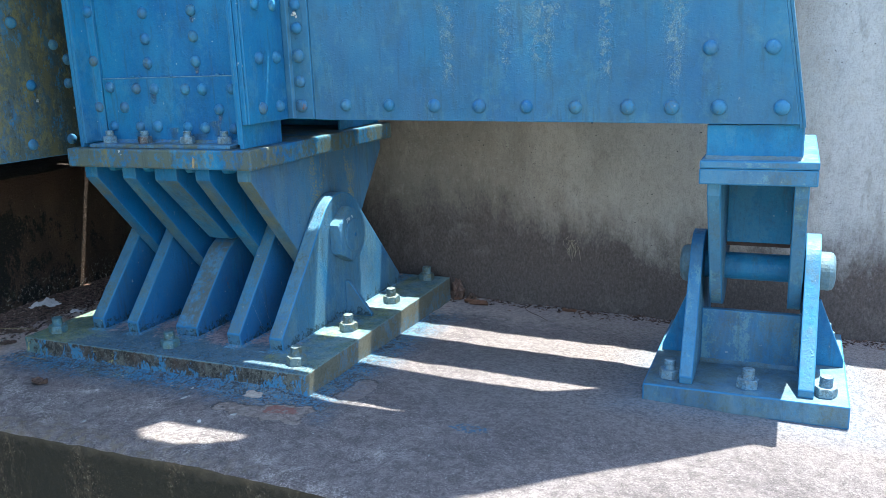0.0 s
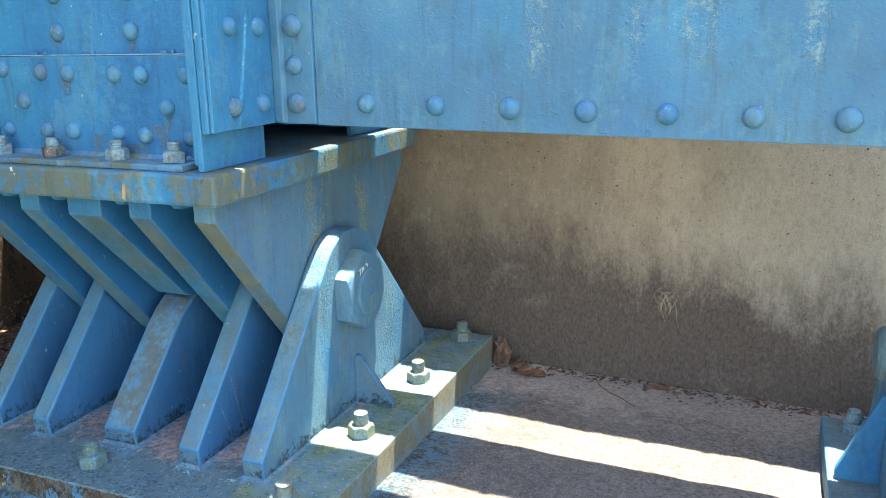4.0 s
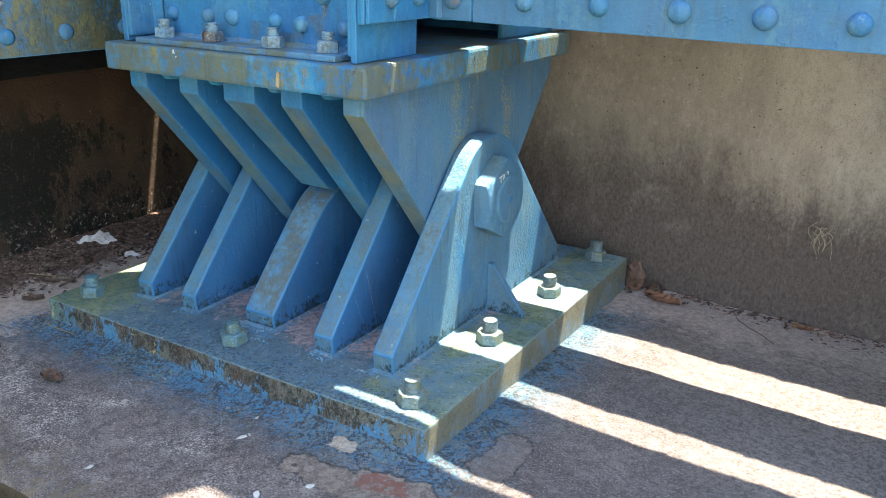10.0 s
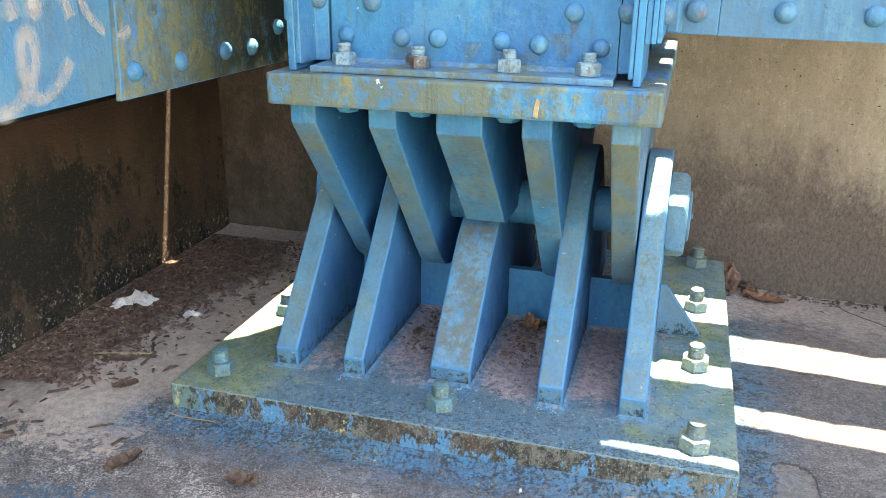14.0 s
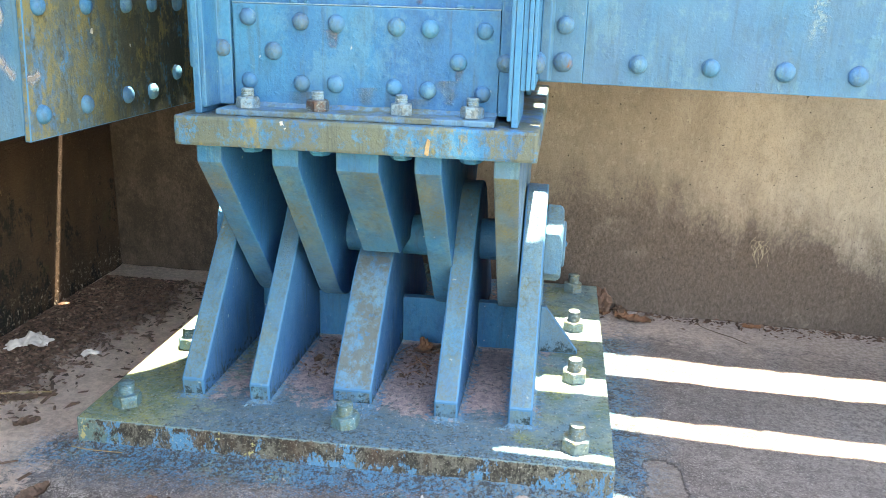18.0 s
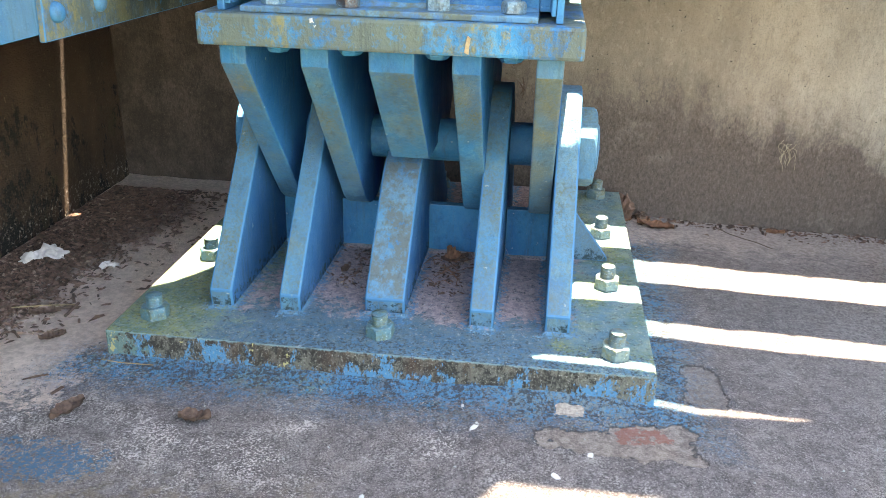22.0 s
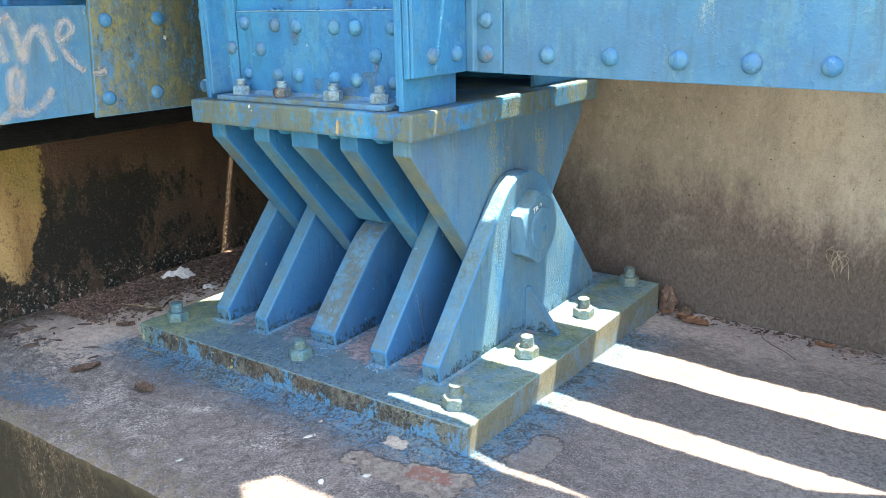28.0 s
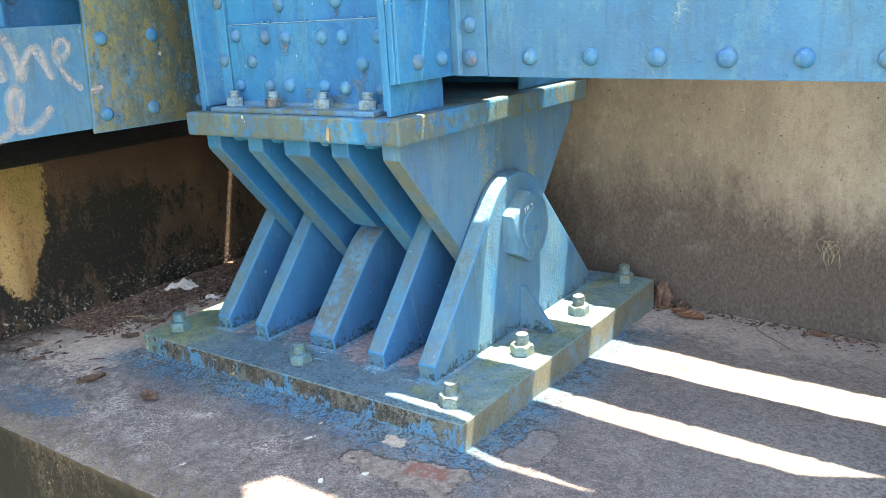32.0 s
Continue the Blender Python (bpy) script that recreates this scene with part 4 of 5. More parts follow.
tagged(ground, category="ground", kind="structure")


# ---- the main hinge bearing ----
PIN_Y, PIN_Z = 0.49, 0.315


def lower_rib(foot, pin, r, y_far, z0, nose):
    """Outline in y, z of a rib that stands on a base plate and rounds over the pin."""
    a = tangent((foot, z0 + nose), pin, r, -1) % (2 * math.pi)
    b = math.pi - a
    return [(foot + 0.004, z0), (foot, z0 + nose)] + arc(pin, r, a, b, 14) + [(y_far, z0 + nose), (y_far - 0.004, z0)]


def upper_rib(front, back, pin, r, z1, nose):
    a = tangent((front, z1 - nose), pin, r, 1)
    b = 3 * math.pi - a
    if a < 0:
        b = -math.pi - a
    return [(front, z1), (front, z1 - nose)] + arc(pin, r, a, b, 14) + [(back, z1 - nose), (back, z1)]


shoe = thing("lower_bearing_shoe", "blue steel hinge bearing base with five tapering ribs on concrete", "bridge bearing")
part("base_plate", box(-1.0, 0.0, 0.0, 0.98, -0.045, 0.055, 0.004), mat_base, shoe, "mossy base plate with flaking black edge")
for x0, x1 in ((-0.845, -0.80), (-0.706, -0.665), (-0.338, -0.292), (-0.196, -0.150)):
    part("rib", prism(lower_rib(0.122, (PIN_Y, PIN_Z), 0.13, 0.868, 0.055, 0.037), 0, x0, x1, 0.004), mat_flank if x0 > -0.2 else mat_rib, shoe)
saddle = [(0.152, 0.055), (0.148, 0.086), (0.240, 0.187), (0.303, 0.254), (0.330, 0.279), (0.358, 0.298), (0.386, 0.309), (0.42, 0.313), (0.56, 0.313), (0.594, 0.309), (0.622, 0.298), (0.65, 0.279), (0.677, 0.254), (0.834, 0.086), (0.830, 0.055)]
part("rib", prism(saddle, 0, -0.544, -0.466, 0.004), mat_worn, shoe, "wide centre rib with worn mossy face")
for x0, x1 in ((-0.80, -0.706), (-0.665, -0.544), (-0.466, -0.338), (-0.292, -0.196)):
    part("diaphragm", box(x0 + 0.001, x1 - 0.001, 0.47, 0.492, 0.055, 0.17, 0.002), mat_deep, shoe)
    part("weld", bead(x0 + 0.001, x1 - 0.001, 0.47, 0.055, 0.009, 0.008, x0 * 50), mat_base, shoe, "speckled weld bead")
for x0, x1, y0, y1 in ((-0.845, -0.80, 0.122, 0.866), (-0.706, -0.665, 0.122, 0.866), (-0.544, -0.466, 0.146, 0.836), (-0.338, -0.292, 0.122, 0.866), (-0.196, -0.150, 0.122, 0.866)):
    bm = bmesh.new()
    loops = []
    for out, z in ((0.0055, 0.0545), (0.002, 0.0575), (-0.002, 0.060)):
        loops.append([bm.verts.new((x, y, z)) for x, y in ((x0 - out, y0 - out), (x1 + out, y0 - out), (x1 + out, y1 + out), (x0 - out, y1 + out))])
    for lo, hi in zip(loops, loops[1:]):
        for i in range(4):
            bm.faces.new((lo[i], lo[(i + 1) % 4], hi[(i + 1) % 4], hi[i]))
    part("weld", bm, mat_base, shoe, "speckled weld bead")
for x0, x1, s in ((-0.15, -0.062, 1), (-0.845, -0.933, -1)):
    part("gusset", prism([(x0, 0.055), (x1, 0.055), (x1, 0.064), (x0 + 0.012 * s, 0.165), (x0, 0.165)], 1, 0.484, 0.498, 0.002), mat_flank, shoe)

upper = thing("upper_bearing_shoe", "blue steel upper bearing shoe with hanging ribs, mossy top plate", "bridge bearing")
upper_plate = part("top_plate", box(-0.806, -0.169, 0.079, 0.90, 0.568, 0.621, 0.006), mat_olive, upper, "yellow-green weathered top plate")
for x0, x1 in ((-0.782, -0.735), (-0.641, -0.592), (-0.383, -0.334), (-0.244, -0.199)):
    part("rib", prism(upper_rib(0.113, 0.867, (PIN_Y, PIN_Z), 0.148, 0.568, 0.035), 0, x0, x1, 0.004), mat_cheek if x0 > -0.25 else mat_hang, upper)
part("rib", prism([(0.113, 0.568), (0.113, 0.53), (0.318, 0.322), (0.335, 0.3165), (0.645, 0.3165), (0.662, 0.322), (0.867, 0.53), (0.867, 0.568)], 0, -0.524, -0.446, 0.004), mat_hang, upper, "wide centre rib")
for x in (-0.688, -0.560, -0.411, -0.287):
    part("bolt_head", lathe([(0.022, 0.568), (0.022, 0.558), (0.017, 0.552)], 6, Matrix.Translation((x, 0.142, 0))), mat_blue, upper)


def hex_bolt(name, nut_r, rod_r, nut_h, rod_h, label, group, nut_mat=None, stud_mat=None):
    """A threaded stud with a hexagon nut, standing on z = 0."""
    ob = thing(name, label, "bolt", group=group)
    part("nut", hex_nut(nut_r, nut_h, segments=36), nut_mat or mat_bolt, ob)
    rings, z = [], nut_h * 0.9
    while z < rod_h - 0.003:
        rings += [(rod_r * 0.86, z), (rod_r, z + 0.0014), (rod_r, z + 0.0021), (rod_r * 0.86, z + 0.0034)]
        z += 0.0036
    rings += [(rod_r, rod_h - 0.003), (rod_r * 0.85, rod_h)]
    part("stud", lathe(rings, 14), stud_mat or mat_bolt, ob, smooth=True)
    return ob


anchor = hex_bolt("anchor_bolt", 0.0275, 0.0155, 0.0235, 0.048, "painted hexagon anchor bolt on the mossy base plate", "anchor bolts of the main bearing")
spots = [(-0.069, y) for y in (0.065, 0.350, 0.640, 0.925)] + [(-0.932, y) for y in (0.067, 0.350, 0.640, 0.925)] + [(-0.497, 0.068), (-0.497, 0.925)]
for n, (x, y) in enumerate(spots):
    m = pose(x, y, 0.0555, random.uniform(-2, 2), random.uniform(-2, 2), random.uniform(0, 60))
    if n == 4:
        teal = hex_bolt("anchor_bolt", 0.0275, 0.0155, 0.0235, 0.046, "blue-green painted anchor bolt on the mossy base plate", "anchor bolts of the main bearing", mat_bolt_teal, mat_bolt_teal)
        teal.matrix_basis = m
    elif n:
        copy_thing(teal if n > 4 else anchor, m)
    else:
        anchor.matrix_basis = m

pin = thing("hinge_pin", "blue hinge pin with large hexagon nut, chalk marked", "hinge pin")
SIDE = Matrix.Translation((0, PIN_Y, PIN_Z)) @ Matrix.Rotation(radians(90), 4, "Y")
part("shaft", lathe([(0.046, -0.86), (0.046, -0.135)], 28, SIDE), mat_blue, pin, smooth=False)
nut = part("nut", hex_nut(0.0885, 0.037, SIDE @ Matrix.Translation((0, 0, -0.1495)) @ Matrix.Rotation(radians(2), 4, "Z"), 60), mat_flank, pin)
part("pin_end", lathe([(0.051, -0.116), (0.051, -0.1085), (0.047, -0.106), (0.012, -0.1055)], 32, SIDE), mat_flank, nut)
part("cotter", lathe([(0.007, -0.107), (0.0055, -0.1025), (0.002, -0.1015)], 10, SIDE), mat_blue, nut)
nut = part("nut", hex_nut(0.0885, 0.037, SIDE @ Matrix.Translation((0, 0, -0.8455)) @ Matrix.Rotation(radians(180), 4, "X"), 60), mat_blue, pin)
part("pin_end", lathe([(0.051, -0.880), (0.051, -0.887), (0.047, -0.890)], 28, SIDE), mat_olive, nut)


def lettering(name, words, size, m, material, parent, depth=0.0004):
    curve = bpy.data.curves.new(name, "FONT")
    curve.body, curve.size, curve.extrude = words, size, depth
    raw = bpy.data.objects.new(name, curve)
    scene.collection.objects.link(raw)
    bpy.context.view_layer.update()
    me = bpy.data.meshes.new_from_object(raw)
    bpy.data.objects.remove(raw)
    me.transform(m)
    me.materials.append(material)
    ob = new(name, me)
    ob.parent = parent
    return ob


mark = Matrix(((0, 0, 1, -0.1123), (0.985, -0.17, 0, 0.452), (0.17, 0.985, 0, 0.3545), (0, 0, 0, 1)))
tagged(lettering("chalk_mark", "TB-2", 0.021, mark, mat_chalk, pin), "white chalk writing")

# ---- the post on the bearing ----
post = thing("bridge_post", "riveted blue steel post standing on the bearing top plate", "bridge post")
TOP = 1.19
part("web", box(-0.763, -0.219, 0.175, 0.187, 0.632, TOP, 0.0), mat_blue, post)
part("web", box(-0.763, -0.219, 0.79, 0.802, 0.622, TOP, 0.0), mat_blue, post)
part("flange", box(-0.776, -0.763, 0.105, 0.875, 0.622, TOP, 0.002), mat_blue, post)
part("flange", box(-0.787, -0.7765, 0.120, 0.86, 0.70, TOP, 0.002), mat_blue, post)
cover = part("cover_plate", box(-0.722, -0.247, 0.164, 0.175, 0.634, 0.810, 0.002), mat_blue, post, "cover plate with rivet rows and rust runs")
part("angle", prism([(-0.763, 0.107), (-0.754, 0.107), (-0.752, 0.162), (-0.727, 0.164), (-0.727, 0.175), (-0.763, 0.175)], 2, 0.6325, TOP, 0.002), mat_blue, post)
part("angle", prism([(-0.2185, 0.107), (-0.226, 0.107), (-0.228, 0.162), (-0.246, 0.164), (-0.246, 0.175), (-0.2185, 0.175)], 2, 0.6325, TOP, 0.002), mat_blue, post)
for x0, x1, y0, y1, z0 in ((-0.218, -0.2065, 0.105, 0.285, 0.622), (-0.206, -0.1975, 0.108, 0.312, 0.684), (-0.197, -0.1895, 0.104, 0.312, 0.685), (-0.189, -0.182, 0.108, 0.312, 0.686)):
    part("side_plate", box(x0, x1, y0, y1, z0, TOP, 0.0015), mat_blue, post)
part("side_plate", box(-0.218, -0.2065, 0.62, 0.875, 0.622, TOP, 0.002), mat_blue, post)
part("foot_angle", box(-0.735, -0.246, 0.098, 0.176, 0.6215, 0.632, 0.002), mat_foot, post, "mossy foot angle")
part("weld", bead(-0.722, -0.247, 0.164, 0.632, 0.010, 0.008, 1), mat_foot, post, "mossy lumpy weld bead", smooth=True)
# Added pale strip: its colour stands in for light caught on this edge.
part("edge_highlight", box(-0.722, -0.247, 0.1638, 0.1745, 0.8105, 0.8125, 0.0006), mat_ledge, post, "pale strip that paints in the highlight along the cover plate top")
for x, z in ((-0.694, 0.787), (-0.598, 0.782), (-0.534, 0.780), (-0.427, 0.778), (-0.368, 0.777), (-0.273, 0.776), (-0.649, 0.730), (-0.317, 0.722),
             (-0.695, 0.677), (-0.598, 0.675), (-0.536, 0.676), (-0.430, 0.675), (-0.370, 0.672), (-0.274, 0.670)):
    rivet(cover, RIVET_SMALL, (x, 0.164, z), "-y")
for z in (0.851, 0.917, 0.986, 1.055):
    for x in (-0.556, -0.390):
        rivet(post, RIVET_SMALL, (x, 0.175, z), "-y")
for z in (0.732, 0.862, 0.998):
    rivet(post, RIVET_SMALL, (-0.744, 0.164, z), "-y")
    rivet(post, RIVET_SMALL, (-0.236, 0.164, z - 0.008), "-y")
    for y in (0.168, 0.249):
        rivet(post, RIVET_SMALL, (-0.182, y, z - 0.008), "+x")

toe = hex_bolt("hexagon_bolt", 0.0205, 0.0115, 0.019, 0.034, "painted hexagon bolt on the mossy foot angle", "bolts of the post foot", mat_bolt_pale, mat_bolt_pale)
rusty = hex_bolt("hexagon_bolt", 0.0205, 0.0115, 0.019, 0.034, "hexagon bolt with red rusted nut", "bolts of the post foot", mat_rusty, mat_bolt_pale)
for n, x in enumerate((-0.688, -0.560, -0.411, -0.287)):
    m = pose(x, 0.132, 0.6325, 0, random.uniform(-3, 3), 12 + 17 * n)
    if n in (0, 1):
        (toe, rusty)[n].matrix_basis = m
    else:
        copy_thing(toe, m)

# ---- the girder along the wall ----
girder = thing("plate_girder", "long riveted blue steel girder with chalky weathered paint", "bridge girder")


def end_x(z):
    return 1.135 - 0.158 * (z - 0.675)


# The web's unseen top edge is stepped to shape a wedge of sunlight.
part("web", prism([(-0.101, 0.6825), (1.134, 0.669), (end_x(1.245), 1.245), (0.15, 1.245), (0.08, 1.185), (-0.101, 1.185)], 1, 0.30, 0.311, 0.0015), mat_girder, girder)
part("splice_plate", prism([(-0.1815, 0.684), (-0.1015, 0.684), (-0.1015, 1.19), (-0.1815, 1.19)], 1, 0.294, 0.3055, 0.002), mat_girder, girder)
part("splice_angle", prism([(-0.1815, 0.286), (-0.165, 0.286), (-0.158, 0.2935), (-0.1815, 0.2935)], 2, 0.687, 1.19, 0.002), mat_girder, girder)
part("web", prism([(-0.101, 0.6825), (1.134, 0.669), (end_x(1.19), 1.19), (-0.101, 1.19)], 1, 0.70, 0.711, 0.0), mat_girder, girder)
for y0, y1, s in ((0.302, 0.71, 0.0008), (0.305, 0.70, 0.0075)):
    part("end_plate", prism([(1.1345 + s, 0.662), (1.1405 + s, 0.662), (end_x(1.19) + 0.006 + s, 1.19), (end_x(1.19) + s, 1.19)], 1, y0, y1, 0.0), mat_girder, girder)
part("end_block", box(0.938, 1.146, 0.312, 0.70, 0.5895, 0.668, 0.003), mat_blue, girder, "block over the end bearing")
for x, z in ((-0.002, 0.7215), (0.128, 0.7205), (0.258, 0.719), (0.383, 0.7175), (0.508, 0.716), (0.631, 0.7145), (0.757, 0.714), (0.858, 0.714), (0.963, 0.7135), (1.096, 0.713), (0.940, 0.846), (1.071, 0.844)):
    rivet(girder, RIVET_LARGE, (x, 0.30, z - 0.006 * max(0, x)), "-y")
for z in (0.721, 0.787, 0.855, 0.929, 0.990, 1.06):
    rivet(girder, RIVET_LARGE, (-0.138, 0.294, z), "-y")

# unseen plates, added overhead to block and shape the sunlight on the seat
bracing = thing("sun_baffles", "unseen blue plates added overhead to shape sun and shade on the seat", "bridge bracing")
for x0, x1, y0, y1 in ((-0.18, end_x(1.19), 0.312, 0.541), (-0.18, end_x(1.19), 0.622, 0.792), (-0.18, end_x(1.19), 0.967, 1.7),
                       (-0.18, -0.140, 0.542, 0.966), (-3.0, -0.9435, -1.5, 0.932), (-3.0, -1.56, 0.932, 0.952), (-1.326, -0.95, 0.932, 0.952), (-3.0, -0.95, 0.952, 1.7),
                       (-0.943, -0.79, 0.79, 1.7), (-0.79, -0.181, 0.10, 1.7)):
    part("shade_plate", box(x0, x1, y0, y1, 1.192, 1.204, 0.0), mat_blue, bracing)
part("shade_plate", prism([(-0.943, -0.5), (-0.79, -0.5), (-0.79, 0.60), (-0.814, 0.547), (-0.860, 0.474), (-0.900, 0.439), (-0.943, 0.402)], 2, 1.192, 1.204, 0.0), mat_blue, bracing)
part("shade_plate", prism([(0.66, 0.541), (1.05, 0.541), (1.05, 0.622), (0.80, 0.622)], 2, 1.193, 1.203, 0.0), mat_blue, bracing)
for y in (0.541, 0.622, 0.792, 0.967):
    for n in range(9):
        ob = new("rivet", RIVET_LARGE)
        ob.parent, ob.location = bracing, (-0.08 + 0.128 * n, y + 0.004 * (1 if y in (0.541, 0.792) else -1) * -1, 1.204)
        ob.scale = (0.62, 0.62, 1)
# These upper gussets are added too; their gaps let the sun patches through.
lower = [(-3.0, 1.21), (-0.86, 1.21), (-0.86, 1.27), (-0.11, 1.30), (0.08, 1.335), (0.20, 1.40), (0.27, 1.39), (0.41, 1.28), (0.44, 1.246), (end_x(1.246), 1.246)]
part("gusset", prism(lower + [(end_x(2.45), 2.45), (-3.0, 2.45)], 1, 0.30, 0.311, 0.0), mat_blue, bracing)
part("gusset", prism([(-3.0, 2.45), (-0.03, 2.45), (-0.05, 2.70), (0.02, 2.88), (0.05, 3.3), (-3.0, 3.3)], 1, 0.30, 0.311, 0.0), mat_blue, bracing)
part("gusset", prism([(0.22, 2.45), (end_x(2.45), 2.45), (end_x(3.3), 3.3), (0.05, 3.3), (0.02, 2.88), (0.13, 2.92), (0.21, 2.65)], 1, 0.30, 0.311, 0.0), mat_blue, bracing)

# ---- the end bearing of the girder ----
P2 = (0.58, 0.268)
shoe = thing("end_bearing_shoe", "small blue hinge bearing base with two ribs, flaking paint", "bridge bearing")
part("base_plate", box(0.803, 1.283, 0.313, 0.85, -0.045, 0.012, 0.004), mat_end_base, shoe)
for x0, x1 in ((0.890, 0.923), (1.168, 1.204)):
    part("rib", prism(lower_rib(0.335, P2, 0.095, 0.825, 0.012, 0.02), 0, x0, x1, 0.003), mat_end, shoe)
part("diaphragm", box(0.9235, 1.1675, 0.52, 0.54, 0.012, 0.160, 0.002), mat_end, shoe)
part("weld", bead(0.924, 1.167, 0.52, 0.012, 0.012, 0.010, 9), mat_end_base, shoe, "chalky weld bead")
for x0, x1, s in ((1.204, 1.277, 1), (0.890, 0.815, -1)):
    part("gusset", prism([(x0, 0.012), (x1, 0.012), (x1, 0.03), (x0 + 0.01 * s, 0.19), (x0, 0.19)], 1, 0.572, 0.588, 0.002), mat_blue, shoe)
upper = thing("end_bearing_upper_shoe", "blue upper bearing shoe with double cap plate under the girder end", "bridge bearing")
part("cap_plate", box(0.926, 1.180, 0.283, 0.86, 0.533, 0.5702, 0.004), mat_end, upper)
part("cap_plate", box(0.927, 1.181, 0.2815, 0.86, 0.5704, 0.589, 0.004), mat_end, upper)
part("paint_bead", bead(0.936, 1.148, 0.312, 0.589, 0.012, 0.009, 5), mat_end_base, upper, "lumpy bead of old paint")
for x0, x1 in ((0.943, 0.974), (1.132, 1.164)):
    part("rib", prism(upper_rib(0.31, 0.85, P2, 0.105, 0.533, 0.03), 0, x0, x1, 0.003), mat_end, upper)
part("web", box(0.9745, 1.1315, 0.57, 0.59, 0.335, 0.533, 0.002), mat_blue, upper, "web with rusted lower edge")
part("rusted_edge", box(0.9745, 1.1315, 0.569, 0.591, 0.326, 0.335, 0.0), mat_rust, upper)
pin = thing("end_hinge_pin", "blue hinge pin with round end caps", "hinge pin")
SIDE = Matrix.Translation((0, *P2)) @ Matrix.Rotation(radians(90), 4, "Y")
part("shaft", lathe([(0.036, 0.891), (0.036, 1.204)], 28, SIDE), mat_blue, pin)
part("nut", lathe([(0.050, 0.8895), (0.050, 0.872), (0.047, 0.865), (0.040, 0.860), (0.03, 0.858)], 32, SIDE), mat_end_base, pin)
part("nut", lathe([(0.050, 1.2045), (0.050, 1.227), (0.047, 1.235), (0.040, 1.240), (0.03, 1.242)], 32, SIDE), mat_end_base, pin)
for n, (x, y) in enumerate(((1.229, 0.372), (1.052, 0.368), (0.862, 0.375), (1.238, 0.79), (0.862, 0.79))):
    m = pose(x, y, 0.0125, 0, 2, 25 * n)
    if n:
        copy_thing(far, m)
    else:
        far = hex_bolt("anchor_bolt", 0.0275, 0.0155, 0.0235, 0.048, "pale blue hexagon anchor bolt on the end bearing base", "anchor bolts of the end bearing", mat_bolt_pale, mat_bolt_pale)
        far.matrix_basis = m

# ---- the cross girder on the left ----
cross = thing("cross_girder", "riveted blue cross girder, yellow algae, sprayed white graffiti", "bridge girder")
chord = part("chord_plate", box(-1.022, -1.010, -3.0, -0.02, 0.591, 0.833, 0.002), mat_chord, cross, "chord plate with white sprayed graffiti")
part("chord_flange", box(-1.16, -1.022, -3.0, 1.0, 0.821, 0.833, 0.002), mat_chord, cross)
splice = part("splice_plate", prism([(-0.038, 0.580), (1.0, 0.572), (1.0, 1.18), (-0.005, 1.18), (-0.02, 0.833)], 0, -1.010, -0.999, 0.002), mat_left, cross, "splice plate stained with yellow and black algae")
part("web", box(-1.18, -1.168, -3.0, 1.0, 0.60, 1.18, 0.0), mat_blue, cross)
part("stiffener", box(-1.168, -1.05, -0.187, -0.175, 0.834, 1.18, 0.002), mat_blue, cross)
part("stiffener", box(-1.168, -1.05, -0.60, -0.588, 0.834, 1.18, 0.002), mat_blue, cross)
for y, z in ((0.016, 0.798), (0.159, 0.798), (0.299, 0.798), (0.407, 0.799), (0.523, 0.801), (0.309, 0.871), (0.535, 0.882), (0.260, 0.916), (0.456, 0.925), (0.0, 0.622), (0.134, 0.623), (0.283, 0.625), (0.386, 0.622), (0.504, 0.652), (0.60, 0.69), (0.39, 0.955), (0.12, 0.98)):
    rivet(splice, RIVET_LARGE, (-0.999, y, z), "+x")
for y in (-0.09, -0.25):
    rivet(cross, RIVET_LARGE, (-1.168, y, 0.90), "+x")


def stroke(points, width, parent, x):
    """A sprayed line on the plane x, as a thin ribbon through the points (y, z)."""
    pts = []
    for a, b, c, d in zip([points[0]] + points, points, points[1:], points[2:] + [points[-1]]):
        for i in range(6):
            u = i / 6
            pts.append([0.5 * (2 * b[n] + (c[n] - a[n]) * u + (2 * a[n] - 5 * b[n] + 4 * c[n] - d[n]) * u * u + (3 * b[n] - a[n] - 3 * c[n] + d[n]) * u**3) for n in (0, 1)])
    pts.append(list(points[-1]))
    bm = bmesh.new()
    rows = []
    for i, p in enumerate(pts):
        q, o = pts[min(i + 1, len(pts) - 1)], pts[max(i - 1, 0)]
        d = Vector((q[0] - o[0], q[1] - o[1])).normalized()
        w = width * (0.56 + 0.18 * noise.noise(Vector((p[0] * 40, p[1] * 40, 0))))
        rows.append([bm.verts.new((x + dx, p[0] - d.y * w * s, p[1] + d.x * w * s)) for s, dx in ((-1.5, 0), (-0.3, 0.0004), (0.3, 0.0004), (1.5, 0))])
    for a, b in zip(rows, rows[1:]):
        for i in range(3):
            bm.faces.new((a[i], a[i + 1], b[i + 1], b[i]))
    ob = part("graffiti", bm, mat_spray, parent, "faded white spray paint")
    fade = ob.data.attributes.new("cover", "FLOAT", "POINT")
    for i in range(len(ob.data.vertices)):
        fade.data[i].value = 0.0 if i % 4 in (0, 3) else 1.0
    return ob


X = -1.0094
stroke([(-0.201, 0.815), (-0.221, 0.805), (-0.242, 0.787), (-0.30, 0.77)], 0.021, chord, X)
stroke([(-0.240, 0.785), (-0.233, 0.755), (-0.226, 0.719)], 0.023, chord, X)
stroke([(-0.200, 0.800), (-0.191, 0.760), (-0.186, 0.723), (-0.173, 0.755), (-0.154, 0.781), (-0.137, 0.779), (-0.127, 0.750), (-0.116, 0.715)], 0.018, chord, X)
